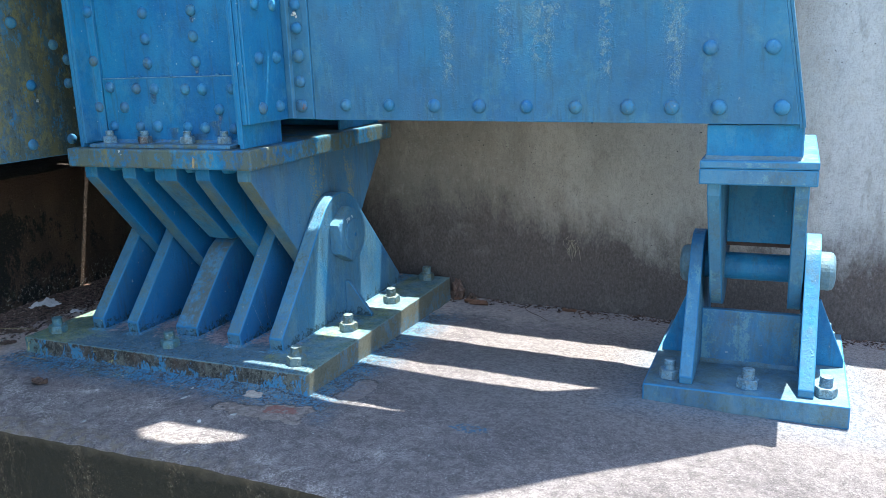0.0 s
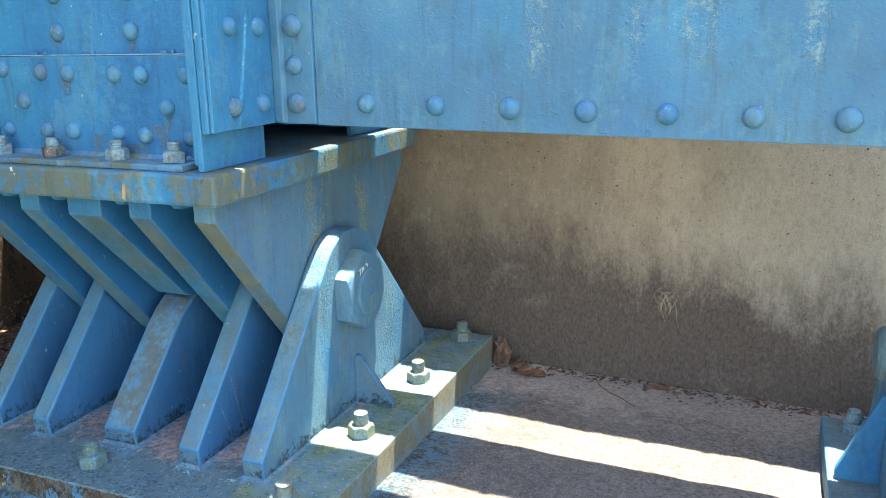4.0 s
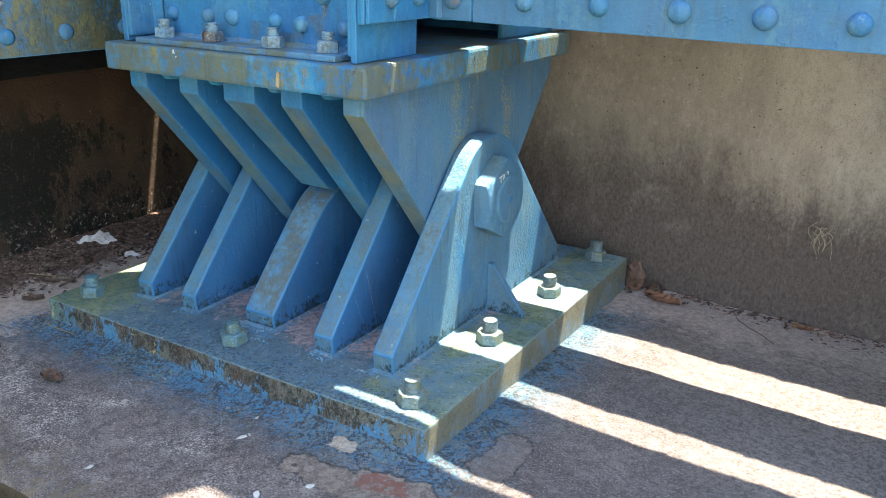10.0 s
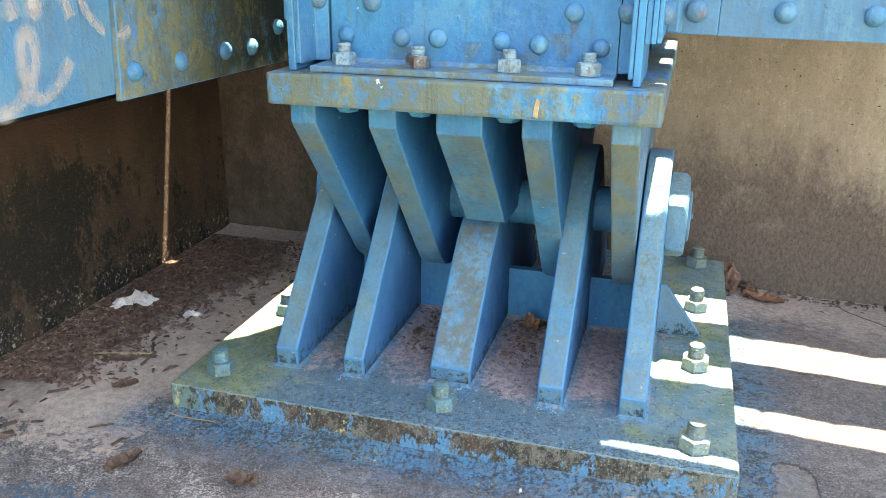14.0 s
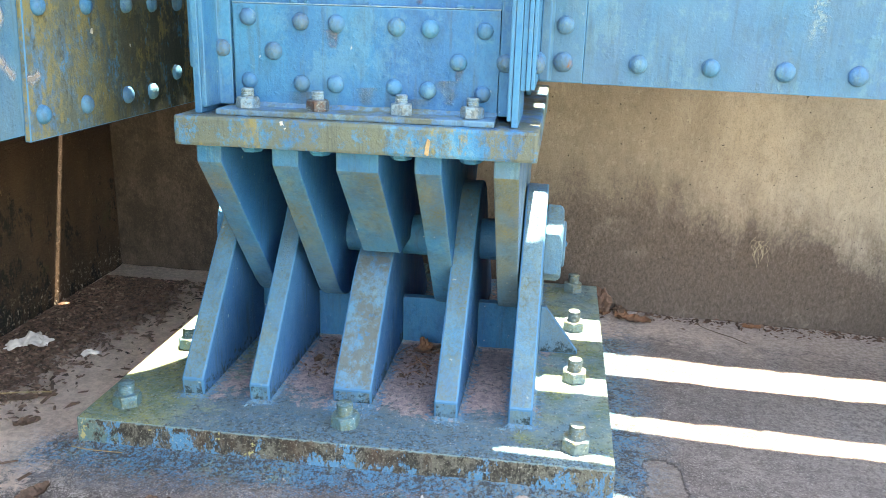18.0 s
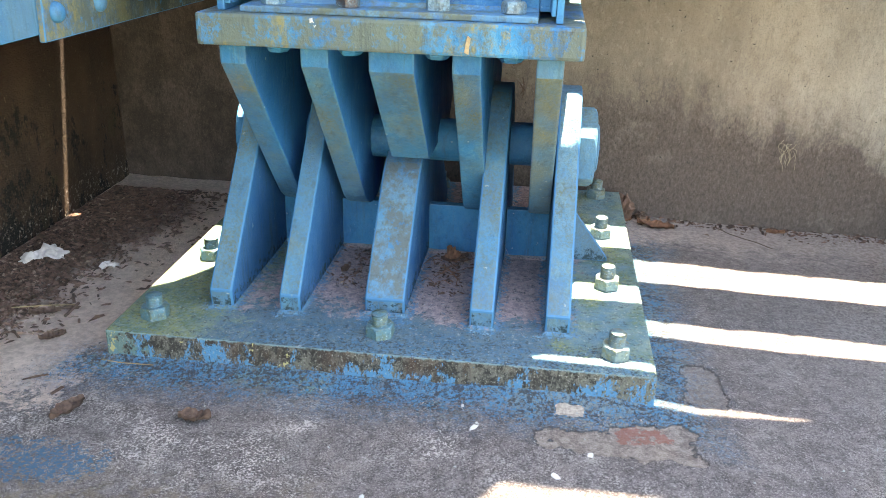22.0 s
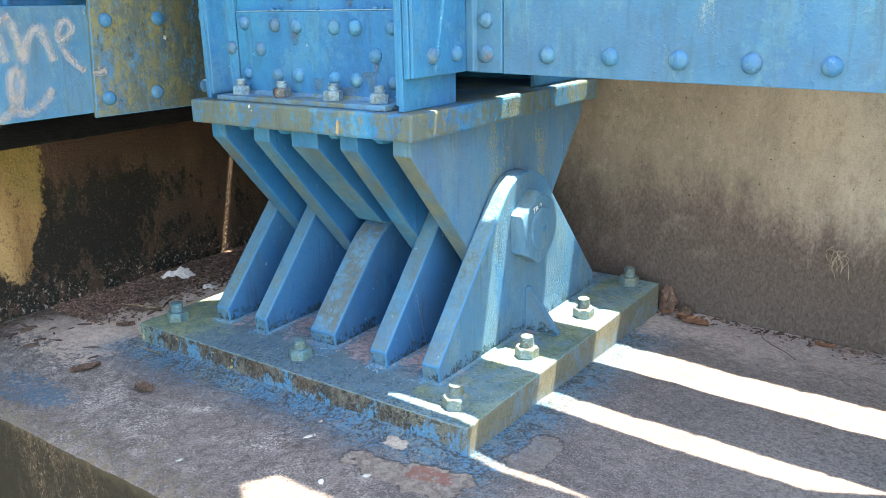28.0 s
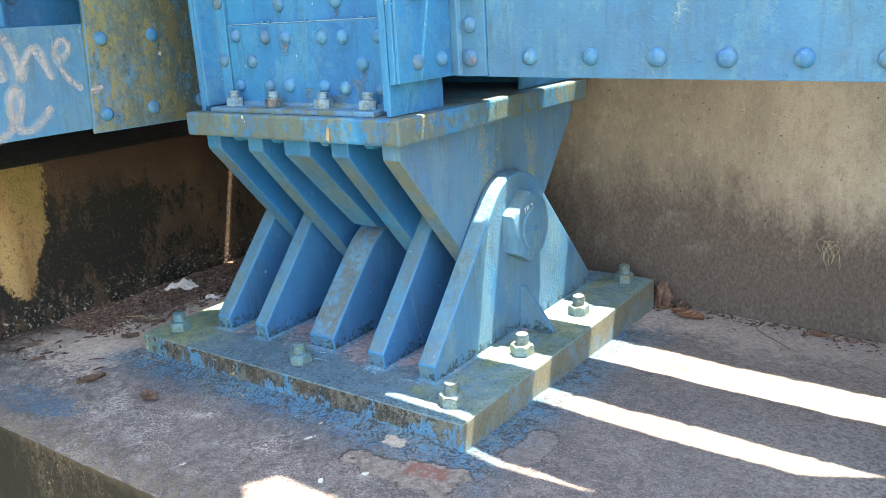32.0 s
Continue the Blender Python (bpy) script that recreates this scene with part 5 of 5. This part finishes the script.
stroke([(-0.094, 0.757), (-0.078, 0.762), (-0.064, 0.779), (-0.070, 0.797), (-0.086, 0.797), (-0.098, 0.775), (-0.093, 0.745), (-0.077, 0.717), (-0.055, 0.695), (-0.043, 0.687)], 0.014, chord, X)
stroke([(-0.032, 0.683), (-0.014, 0.682), (0.003, 0.690)], 0.013, splice, -0.9984)
stroke([(-0.290, 0.600), (-0.251, 0.603), (-0.223, 0.623), (-0.200, 0.654), (-0.196, 0.687), (-0.207, 0.702), (-0.219, 0.685), (-0.222, 0.649), (-0.214, 0.618), (-0.188, 0.609), (-0.157, 0.625), (-0.128, 0.655)], 0.018, chord, X)

# ---- painted mortar skirt at the foot of the base plate ----
def skirt():
    """A thin sloping coat of mortar, ragged and broken off along its outer edge."""
    bm = bmesh.new()
    rows = []
    for i in range(261):
        x = -1.01 + 1.022 * i / 260
        v = Vector((x, 0.0, 4.0))
        reach = 0.042 + 0.018 * noise.noise(v * 6) + 0.010 * noise.noise(v * 25) + 0.006 * noise.noise(v * 70)
        reach *= min(1.0, 0.25 + 5.0 * (0.012 - x)) * min(1.0, 0.55 + 4.0 * (x + 1.01))
        broken = min(1.0, max(0.0, (x + 0.34) / 0.06))
        row = []
        for u in (0.0, 0.25, 0.5, 0.75, 0.96, 1.0):
            y = 0.003 - u * reach
            taper = min(1.0, (0.0125 - x) * 14)
            lift = 0.013 * taper * (1 - u) ** 1.3 + (0.0005 + 0.0032 * broken) * taper * (u < 1.0) - 0.004 * (u == 1.0)
            row.append(bm.verts.new((x, y, seat_height(x, y) + lift + 0.0012 * noise.noise(Vector((x, y, 0)) * 60))))
        rows.append(row)
    for a, b in zip(rows, rows[1:]):
        for j in range(5):
            bm.faces.new((a[j], a[j + 1], b[j + 1], b[j]))
    return bm


ob = part("trim", skirt(), mat_seat, smooth=True)
tagged(ob, "blue painted mortar skirt peeling along the base plate", "mortar", kind="structure")

for x, w in ((-0.612, 0.010), (-0.588, 0.006), (-0.318, 0.009), (-0.298, 0.005), (-0.475, 0.004)):
    bm = bmesh.new()
    bmesh.ops.create_icosphere(bm, subdivisions=2, radius=1)
    for v in bm.verts:
        v.co *= 0.8 + 0.5 * noise.noise(v.co * 2 + Vector((x * 90, 0, 0)))
        v.co = Vector((x + v.co.x * w, 0.168 + v.co.y * 0.004, 0.8145 + v.co.z * 0.0045))
    part("paint_lump", bm, mat_edge, post, "pale blob of flaked paint", smooth=True)

for dy, dz, w in ((0.000, 0.0, 0.008), (0.006, -0.009, 0.005), (-0.007, -0.004, 0.004)):
    bm = bmesh.new()
    bmesh.ops.create_icosphere(bm, subdivisions=2, radius=1)
    for v in bm.verts:
        v.co *= 0.75 + 0.6 * noise.noise(v.co * 2.4 + Vector((dz * 300, 0, 0)))
        v.co = Vector((-0.142 + dy + v.co.x * w, 0.2925 + v.co.y * 0.0022, 0.968 + dz + v.co.z * w))
    part("bird_dropping", bm, mat_chip, girder, "chalky white bird dropping", smooth=True)

def splat(parent, at, axis, size, material, label, seed):
    """A thin lumpy blot lying on a face that looks along the given axis."""
    bm = bmesh.new()
    bmesh.ops.create_icosphere(bm, subdivisions=2, radius=1)
    for v in bm.verts:
        v.co *= 0.7 + 0.7 * noise.noise(v.co * 2.2 + Vector((seed, 0, 0)))
        v.co[axis] *= 0.22
        v.co = Vector(at) + v.co * size
    return part("bird_dropping", bm, material, parent, label, smooth=True)


splat(upper_plate, (-0.609, 0.0795, 0.614), 1, 0.006, mat_chip, "chalky white bird dropping", 4)
splat(upper_plate, (-0.603, 0.0795, 0.606), 1, 0.004, mat_chip, "chalky white bird dropping", 6)
splat(splice, (-0.9985, 0.174, 0.752), 0, 0.0065, mat_chip, "chalky white bird dropping", 8)
splat(splice, (-0.9985, 0.31, 0.72), 0, 0.004, mat_chip, "chalky white bird dropping", 9)

# ---- loose things on the seat ----
def crumple(name, size, at, material, label, category, seed, flat=0.35, group=""):
    rnd = random.Random(seed)
    bm = bmesh.new()
    bmesh.ops.create_icosphere(bm, subdivisions=3, radius=1)
    off = Vector((seed * 3.1, seed * 1.7, 0))
    for v in bm.verts:
        n = v.co.normalized()
        v.co = n * (0.75 + 0.55 * noise.noise(n * 2.3 + off) + 0.25 * noise.noise(n * 6 + off))
        v.co = Vector((v.co.x * size[0], v.co.y * size[1], max(v.co.z, -0.35) * size[2]))
    low = min(v.co.z for v in bm.verts)
    for v in bm.verts:
        v.co.z -= low
    ob = part(name, bm, material)
    ob.location, ob.rotation_euler = at, (0, 0, rnd.uniform(0, 6))
    return tagged(ob, label, category, group)


def leaf(at, length, width, curl, turn, material, label, seed):
    """A dry curled leaf: a thin bent sheet with a midrib and torn edge."""
    bm = bmesh.new()
    rnd = random.Random(seed)
    rows = []
    for i in range(15):
        u = i / 14
        w = width * math.sin(math.pi * min(0.97, max(0.04, u))) ** 0.7 * rnd.uniform(0.62, 1.2)
        row = []
        for j in range(5):
            s = j / 2 - 1
            row.append((u * length - length / 2, s * w / 2, curl * (s * s * 0.55 + 0.9 * abs(u - 0.5) ** 2 + 0.5 * abs(noise.noise(Vector((u * 4, s * 1.5, seed * 3.3))))) + rnd.uniform(0, curl * 0.16)))
        rows.append(row)
    low = min(p[2] for r in rows for p in r)
    for lift in (0.0, 0.0012):
        vs = [[bm.verts.new((x, y, z - low + lift)) for x, y, z in row] for row in rows]
        for a, b in zip(vs, vs[1:]):
            for j in range(4):
                bm.faces.new((a[j], a[j + 1], b[j + 1], b[j]))
    ob = part("dead_leaf", bm, material)
    ob.location, ob.rotation_euler = at, (0, 0, radians(turn))
    return tagged(ob, label, "leaf", "dead leaves")


def on_seat(x, y, lift=0.0):
    return (x, y, seat_height(x, y) + lift)


def tissue(size, at, turn, label, seed):
    """A torn, crumpled sheet of paper, folded into ridges."""
    bm = bmesh.new()
    rows = []
    for i in range(22):
        row = []
        for j in range(16):
            u, w = i / 10.5 - 1, j / 7.5 - 1
            v = Vector((u * 1.5, w * 1.2, seed))
            tear = 1 - 0.28 * max(abs(u), abs(w)) ** 3 * (1 + 1.6 * noise.noise(v * 3))
            ridge = 0.55 + noise.noise(v * 1.1) * 0.9 + abs(noise.noise(v * 2.3 + Vector((5, 0, 0)))) * 0.6
            row.append((u * size[0] * tear + 0.25 * size[1] * noise.noise(v * 2 + Vector((0, 9, 0))), w * size[1] * tear, size[2] * max(0.04, ridge * (1.2 - 0.75 * u * u - 0.6 * w * w))))
        rows.append(row)
    for lift in (0.0, 0.0012):
        vs = [[bm.verts.new((x, y, z + lift)) for x, y, z in row] for row in rows]
        for a, b in zip(vs, vs[1:]):
            for j in range(15):
                bm.faces.new((a[j], a[j + 1], b[j + 1], b[j]))
    ob = part("crumpled_paper", bm, mat_paper)
    ob.location, ob.rotation_euler = at, (0, 0, radians(turn))
    return tagged(ob, label, "litter", "paper litter")


tissue((0.056, 0.038, 0.026), on_seat(-1.372, 0.40), 25, "crumpled white paper tissue among leaf litter", 3)
tissue((0.026, 0.013, 0.012), on_seat(-1.20, 0.385), 40, "small torn scrap of white paper", 5)
for n, (x, y, l, w, c, a) in enumerate(((0.110, 0.955, 0.095, 0.058, 0.011, 165), (0.075, 0.985, 0.05, 0.035, 0.010, 50), (-0.983, -0.17, 0.07, 0.035, 0.015, 70), (-0.764, -0.163, 0.055, 0.03, 0.018, 5),
                                        (-1.14, 0.05, 0.05, 0.025, 0.012, 40), (-1.21, 0.14, 0.06, 0.02, 0.012, 20), (0.44, 0.99, 0.05, 0.02, 0.012, 0), (0.03, 0.99, 0.06, 0.03, 0.018, 75))):
    leaf(on_seat(x, y, 0.001), l, w, c, a, mat_bark if n in (2, 3, 4, 5) else mat_leaf, "curled brown dead leaf on the concrete", n + 1)
for n, (x, y) in enumerate(((-0.41, 0.42), (-0.385, 0.44), (-0.625, 0.33))):
    leaf((x, y, 0.0565), 0.040 - 0.005 * n, 0.020, 0.012, 35 * n, mat_bark, "curled brown dead leaf between the bearing ribs", n + 21)


def flakes(name, count, spread, size, material, label, category, seed, height):
    """Many small flat flakes lying about, joined as one."""
    rnd = random.Random(seed)
    verts, faces = [], []
    for _ in range(count):
        x, y = spread(rnd)
        z, a, s = height(x, y), rnd.uniform(0, 6.3), rnd.uniform(*size)
        t = s * rnd.uniform(0.12, 0.5)
        tip = rnd.uniform(0.0, 1.0) ** 2 * s * 0.8
        base = len(verts)
        ca, sa = math.cos(a), math.sin(a)
        for u, v, h in ((-s, -t, 0.001), (s, -t * 0.6, 0.001 + tip * 0.3), (s * 0.9, t, 0.002 + tip * 0.4), (-s * 0.8, t * 0.8, 0.001), (0, 0, 0.004 + tip * 0.5)):
            verts.append((x + u * ca - v * sa, y + u * sa + v * ca, z + h))
        faces += [(base + i, base + (i + 1) % 4, base + 4) for i in range(4)]
    me = bpy.data.meshes.new(name)
    me.from_pydata(verts, [], faces)
    me.materials.append(material)
    return tagged(new(name, me), label, category, kind="stuff")


def bank(rnd):
    y = 0.02 + 0.90 * rnd.random() ** 1.15
    return -1.46 + abs(rnd.gauss(0, 0.085 + 0.065 * y)), y


def foot(rnd):
    return rnd.uniform(-0.8, 1.6), 1.03 - abs(rnd.gauss(0, 0.035))


flakes("leaf_litter", 13000, bank, (0.002, 0.0125), mat_litter, "dark rotted leaf litter along the pier wall", "leaf litter", 4, seat_height)
flakes("leaf_litter", 900, foot, (0.003, 0.011), mat_litter, "brown leaf crumbs along the wall foot", "leaf litter", 6, seat_height)
flakes("bark_litter", 120, lambda r: (-1.45 + abs(r.gauss(0, 0.16)), r.uniform(-0.2, 0.9)), (0.008, 0.024), mat_bark, "dark curled bark pieces along the pier wall", "bark", 14, seat_height)


def gritty(rnd):
    while True:
        x, y = rnd.uniform(-1.25, 0.45), rnd.uniform(-0.39, -0.03)
        if not bare_patch(x, y) and noise.noise(Vector((x * 4.5, y * 7, 2))) + 0.5 * noise.noise(Vector((x * 19, y * 19, 5))) + 0.7 * min(0, -0.12 - y) > rnd.uniform(-0.2, 0.45):
            return x, y


flakes("grit", 2600, gritty, (0.0005, 0.0015), mat_grit, "pale mortar grit strewn over the concrete", "grit", 17, lambda x, y: seat_height(x, y) - 0.0012)
flakes("paint_chips", 50, lambda r: (r.uniform(-0.9, 0.5), r.uniform(-0.33, -0.03)), (0.0008, 0.003), mat_chip, "pale paint chips scattered on the concrete", "debris", 8, seat_height)
flakes("leaf_crumbs", 240, lambda r: (r.choice((r.gauss(-0.40, 0.03), r.gauss(-0.60, 0.03))), r.uniform(0.25, 0.46)), (0.002, 0.008), mat_litter, "dark red-brown leaf crumbs between the bearing ribs", "leaf litter", 9, lambda x, y: 0.055)
FEET = ((-0.315, 0.108), (-0.505, 0.132), (-0.685, 0.108), (-0.20, 0.108), (-0.46, 0.10))


def crust(rnd):
    x, y = rnd.choice(FEET)
    return rnd.gauss(x, 0.016), y - abs(rnd.gauss(0, 0.006))


flakes("lime_crust", 70, crust, (0.0008, 0.0030), mat_ledge, "white lime crust at the feet of the ribs", "debris", 15, lambda x, y: 0.055)
for n, (x, y, s) in enumerate(((-0.305, -0.114, 0.0105), (-0.30, -0.10, 0.005), (-0.115, -0.158, 0.010), (-0.17, -0.22, 0.011), (-0.33, -0.05, 0.006), (-0.45, -0.311, 0.007))):
    rnd = random.Random(30 + n)
    outline = []
    for i in range(6):
        a, r = i * math.pi / 3 + rnd.uniform(-0.35, 0.35), s * rnd.uniform(0.6, 1.1)
        outline.append((r * math.cos(a), 0.55 * r * math.sin(a)))
    ob = part("paint_chip", prism(outline, 2, 0.0, 0.0016, 0.0003), mat_chip)
    ob.location, ob.rotation_euler = on_seat(x, y, 0.0005), (rnd.uniform(-0.12, 0.12), rnd.uniform(-0.12, 0.12), rnd.uniform(0, 6))
    tagged(ob, "flat chip of pale flaked paint on the concrete", "debris", "paint chips")


def strand(points, r, material, name, label="", category="", parent=None):
    curve = bpy.data.curves.new(name, "CURVE")
    curve.dimensions, curve.bevel_depth, curve.bevel_resolution = "3D", r, 1
    sp = curve.splines.new("POLY")
    sp.points.add(len(points) - 1)
    for p, q in zip(sp.points, points):
        p.co = (*q, 1)
    raw = bpy.data.objects.new(name, curve)
    scene.collection.objects.link(raw)
    bpy.context.view_layer.update()
    me = bpy.data.meshes.new_from_object(raw)
    bpy.data.objects.remove(raw)
    me.materials.append(material)
    ob = new(name, me)
    ob.parent = parent
    return tagged(ob, label, category)


strand([on_seat(-1.278, 0.132, 0.012), on_seat(-1.22, 0.152, 0.014), on_seat(-1.161, 0.173, 0.010)], 0.0014, mat_straw, "straw", "dry straw stalk on the leaf litter", "straw")
strand([on_seat(-1.165, 0.135, 0.004), on_seat(-1.157, 0.178, 0.012)], 0.0030, mat_bark, "twig", "short broken brown twig on the leaf litter", "twig")
strand([on_seat(-1.01, -0.010, 0.004), on_seat(-0.97, -0.018, 0.005), on_seat(-0.90, -0.014, 0.004)], 0.0010, mat_straw, "straw", "thin dry stalk beside the base plate", "straw")
strand([on_seat(0.276, 0.995, 0.003), on_seat(0.300, 0.940, 0.006), on_seat(0.330, 0.905, 0.008), on_seat(0.365, 0.883, 0.007), on_seat(0.40, 0.853, 0.003)], 0.0010, mat_bark, "twig", "thin curved twig near the wall", "twig")
tuft = thing("root_tuft", "pale dry root tuft hanging from the wall", "root", (0.44, 1.029, 0.19))
rnd = random.Random(12)
for _ in range(13):
    p, pts = Vector((rnd.uniform(-0.022, 0.022), 0, rnd.uniform(-0.005, 0.03))), []
    d = Vector((rnd.uniform(-0.8, 0.8), -0.25, rnd.uniform(-0.7, 0.35)))
    for _ in range(11):
        pts.append(tuple(p))
        d = (d + Vector((rnd.uniform(-0.6, 0.6) - 12 * p.x, rnd.uniform(-0.15, 0.25), rnd.uniform(-0.75, 0.1)))).normalized()
        p = p + d * rnd.uniform(0.004, 0.008)
        p.y = min(-0.001, p.y)
    strand(pts, 0.00055, mat_root, "rootlet", parent=tuft)

# ---- small marks and strands ----
def run(parent, x, z, y, length, width, material, label):
    """A narrow stain that runs down a face that looks towards -y."""
    bm = bmesh.new()
    rows = []
    for i in range(8):
        u = i / 7
        w = width * (1 - 0.7 * u) * (1 + 0.4 * noise.noise(Vector((x * 31, z * 17, u * 5))))
        sway = 0.12 * width * noise.noise(Vector((z * 23, u * 3, x * 9)))
        rows.append([bm.verts.new((x + sway + q * w, y, z - u * length)) for q in (-0.5, -0.2, 0.2, 0.5)])
    for a, b in zip(rows, rows[1:]):
        for i in range(3):
            bm.faces.new((a[i], a[i + 1], b[i + 1], b[i]))
    ob = part("stain", bm, material, parent, label)
    fade = ob.data.attributes.new("cover", "FLOAT", "POINT")
    for i in range(len(ob.data.vertices)):
        fade.data[i].value = 0.0 if i % 4 in (0, 3) or i >= 28 else 1.0
    return ob


def stain_material(name, a, b, most, edge=(0.38, 0.58, 0.1)):
    k = Nodes(name, 0.85)
    mask = k.tree.nodes.new("ShaderNodeAttribute")
    mask.attribute_name = "cover"
    k.link(k.math("MULTIPLY", k.math("POWER", k.ramp(mask.outputs["Fac"], 0.0, 1.0), 1.5), k.ramp(k.noise(75, 9, 0.8), *edge, most)), k.bsdf.inputs["Alpha"])
    return k.done(k.mix(k.ramp(k.noise(60, 5), 0.35, 0.65), a, b))


mat_chalky_run = stain_material("chalky_run", (0.13, 0.28, 0.36), (0.21, 0.34, 0.40), 0.60, (0.50, 0.56, 0.0))
mat_rust_run = stain_material("rust_run", (0.12, 0.085, 0.075), (0.16, 0.135, 0.13), 0.42)
mat_moss_run = stain_material("moss_run", (0.12, 0.14, 0.10), (0.16, 0.17, 0.12), 0.35)
for x, z, l, w, m in ((-0.390, 0.850, 0.036, 0.036, mat_rust_run), (-0.556, 0.850, 0.022, 0.034, mat_rust_run), (-0.540, 0.770, 0.034, 0.044, mat_rust_run), (-0.316, 0.716, 0.028, 0.028, mat_rust_run),
                      (-0.390, 0.984, 0.034, 0.034, mat_rust_run), (-0.332, 0.690, 0.045, 0.07, mat_moss_run), (-0.480, 0.672, 0.034, 0.06, mat_moss_run), (-0.60, 0.660, 0.024, 0.09, mat_moss_run), (-0.40, 0.656, 0.02, 0.11, mat_moss_run)):
    run(post, x, z, (0.1632 if z < 0.81 else 0.1742), l, w, m, "rust stain" if m is mat_rust_run else "mossy stain")
for x, w, z in ((0.30, 0.11, 1.12), (0.455, 0.07, 1.15), (0.555, 0.17, 1.16), (0.70, 0.08, 1.12), (0.86, 0.10, 1.10)):
    run(girder, x, z, 0.2993, 0.38, w, mat_chalky_run, "flaked chalky band down the paint")
web = thing("cobweb", "thin cobweb strands between the bearing ribs", "cobweb")
for a, b in (((-0.30, 0.20, 0.17), (-0.205, 0.15, 0.06)), ((-0.295, 0.24, 0.20), (-0.205, 0.17, 0.075))):
    mid = [(p + q) / 2 for p, q in zip(a, b)]
    mid[2] -= 0.008
    strand([a, mid, b], 0.00012, mat_web, "strand", parent=web)

crumple("soil_clump", (0.034, 0.028, 0.060), on_seat(0.018, 1.004), mat_litter, "dark crumbly soil clump in the corner", "soil", 61)
crumple("soil_clump", (0.020, 0.020, 0.020), on_seat(0.070, 1.01), mat_bark, "small dark soil clump by the wall", "soil", 62)
scrap = part("leaf_scrap", prism([(-0.004, 0.575), (0.003, 0.572), (0.0055, 0.598), (0.001, 0.602), (-0.002, 0.590)], 1, 0.0768, 0.0788, 0.0004), mat_straw)
scrap.location = (-0.356, 0, 0)
tagged(scrap, "orange-brown dry leaf scrap stuck on the top plate edge", "leaf", "leaf scraps")
for a, b in (((-0.292, 0.78, 0.39), (-0.279, 0.80, 0.352)), ((-0.290, 0.80, 0.372), (-0.276, 0.79, 0.366)), ((-0.286, 0.79, 0.356), (-0.278, 0.80, 0.381)), ((-0.283, 0.79, 0.40), (-0.281, 0.80, 0.345))):
    strand([a, [(p + q) / 2 + 0.003 for p, q in zip(a, b)], b], 0.0011, mat_bark, "debris", "dark twig caught in the web", parent=web)
strand([(-0.31, 0.78, 0.43), (-0.288, 0.785, 0.385), (-0.2445, 0.79, 0.36)], 0.0001, mat_web, "strand", parent=web)
pod = crumple("seed_pod", (0.020, 0.018, 0.026), (-0.405, 0.43, 0.0555), mat_leaf, "dry brown seed pod between the bearing ribs", "seed pod", 63)
rnd = random.Random(77)
for _ in range(22):
    x, y, a, l = rnd.gauss(-0.40, 0.022), rnd.uniform(0.30, 0.455), rnd.uniform(0, 3.1), rnd.uniform(0.01, 0.03)
    strand([(x - l * math.cos(a), y - l * math.sin(a), 0.057), (x, y, 0.060 + rnd.uniform(0, 0.008)), (x + l * math.cos(a), y + l * math.sin(a), 0.057)], 0.0009, mat_leaf, "twig", "thin brown twig between the bearing ribs", "twig")
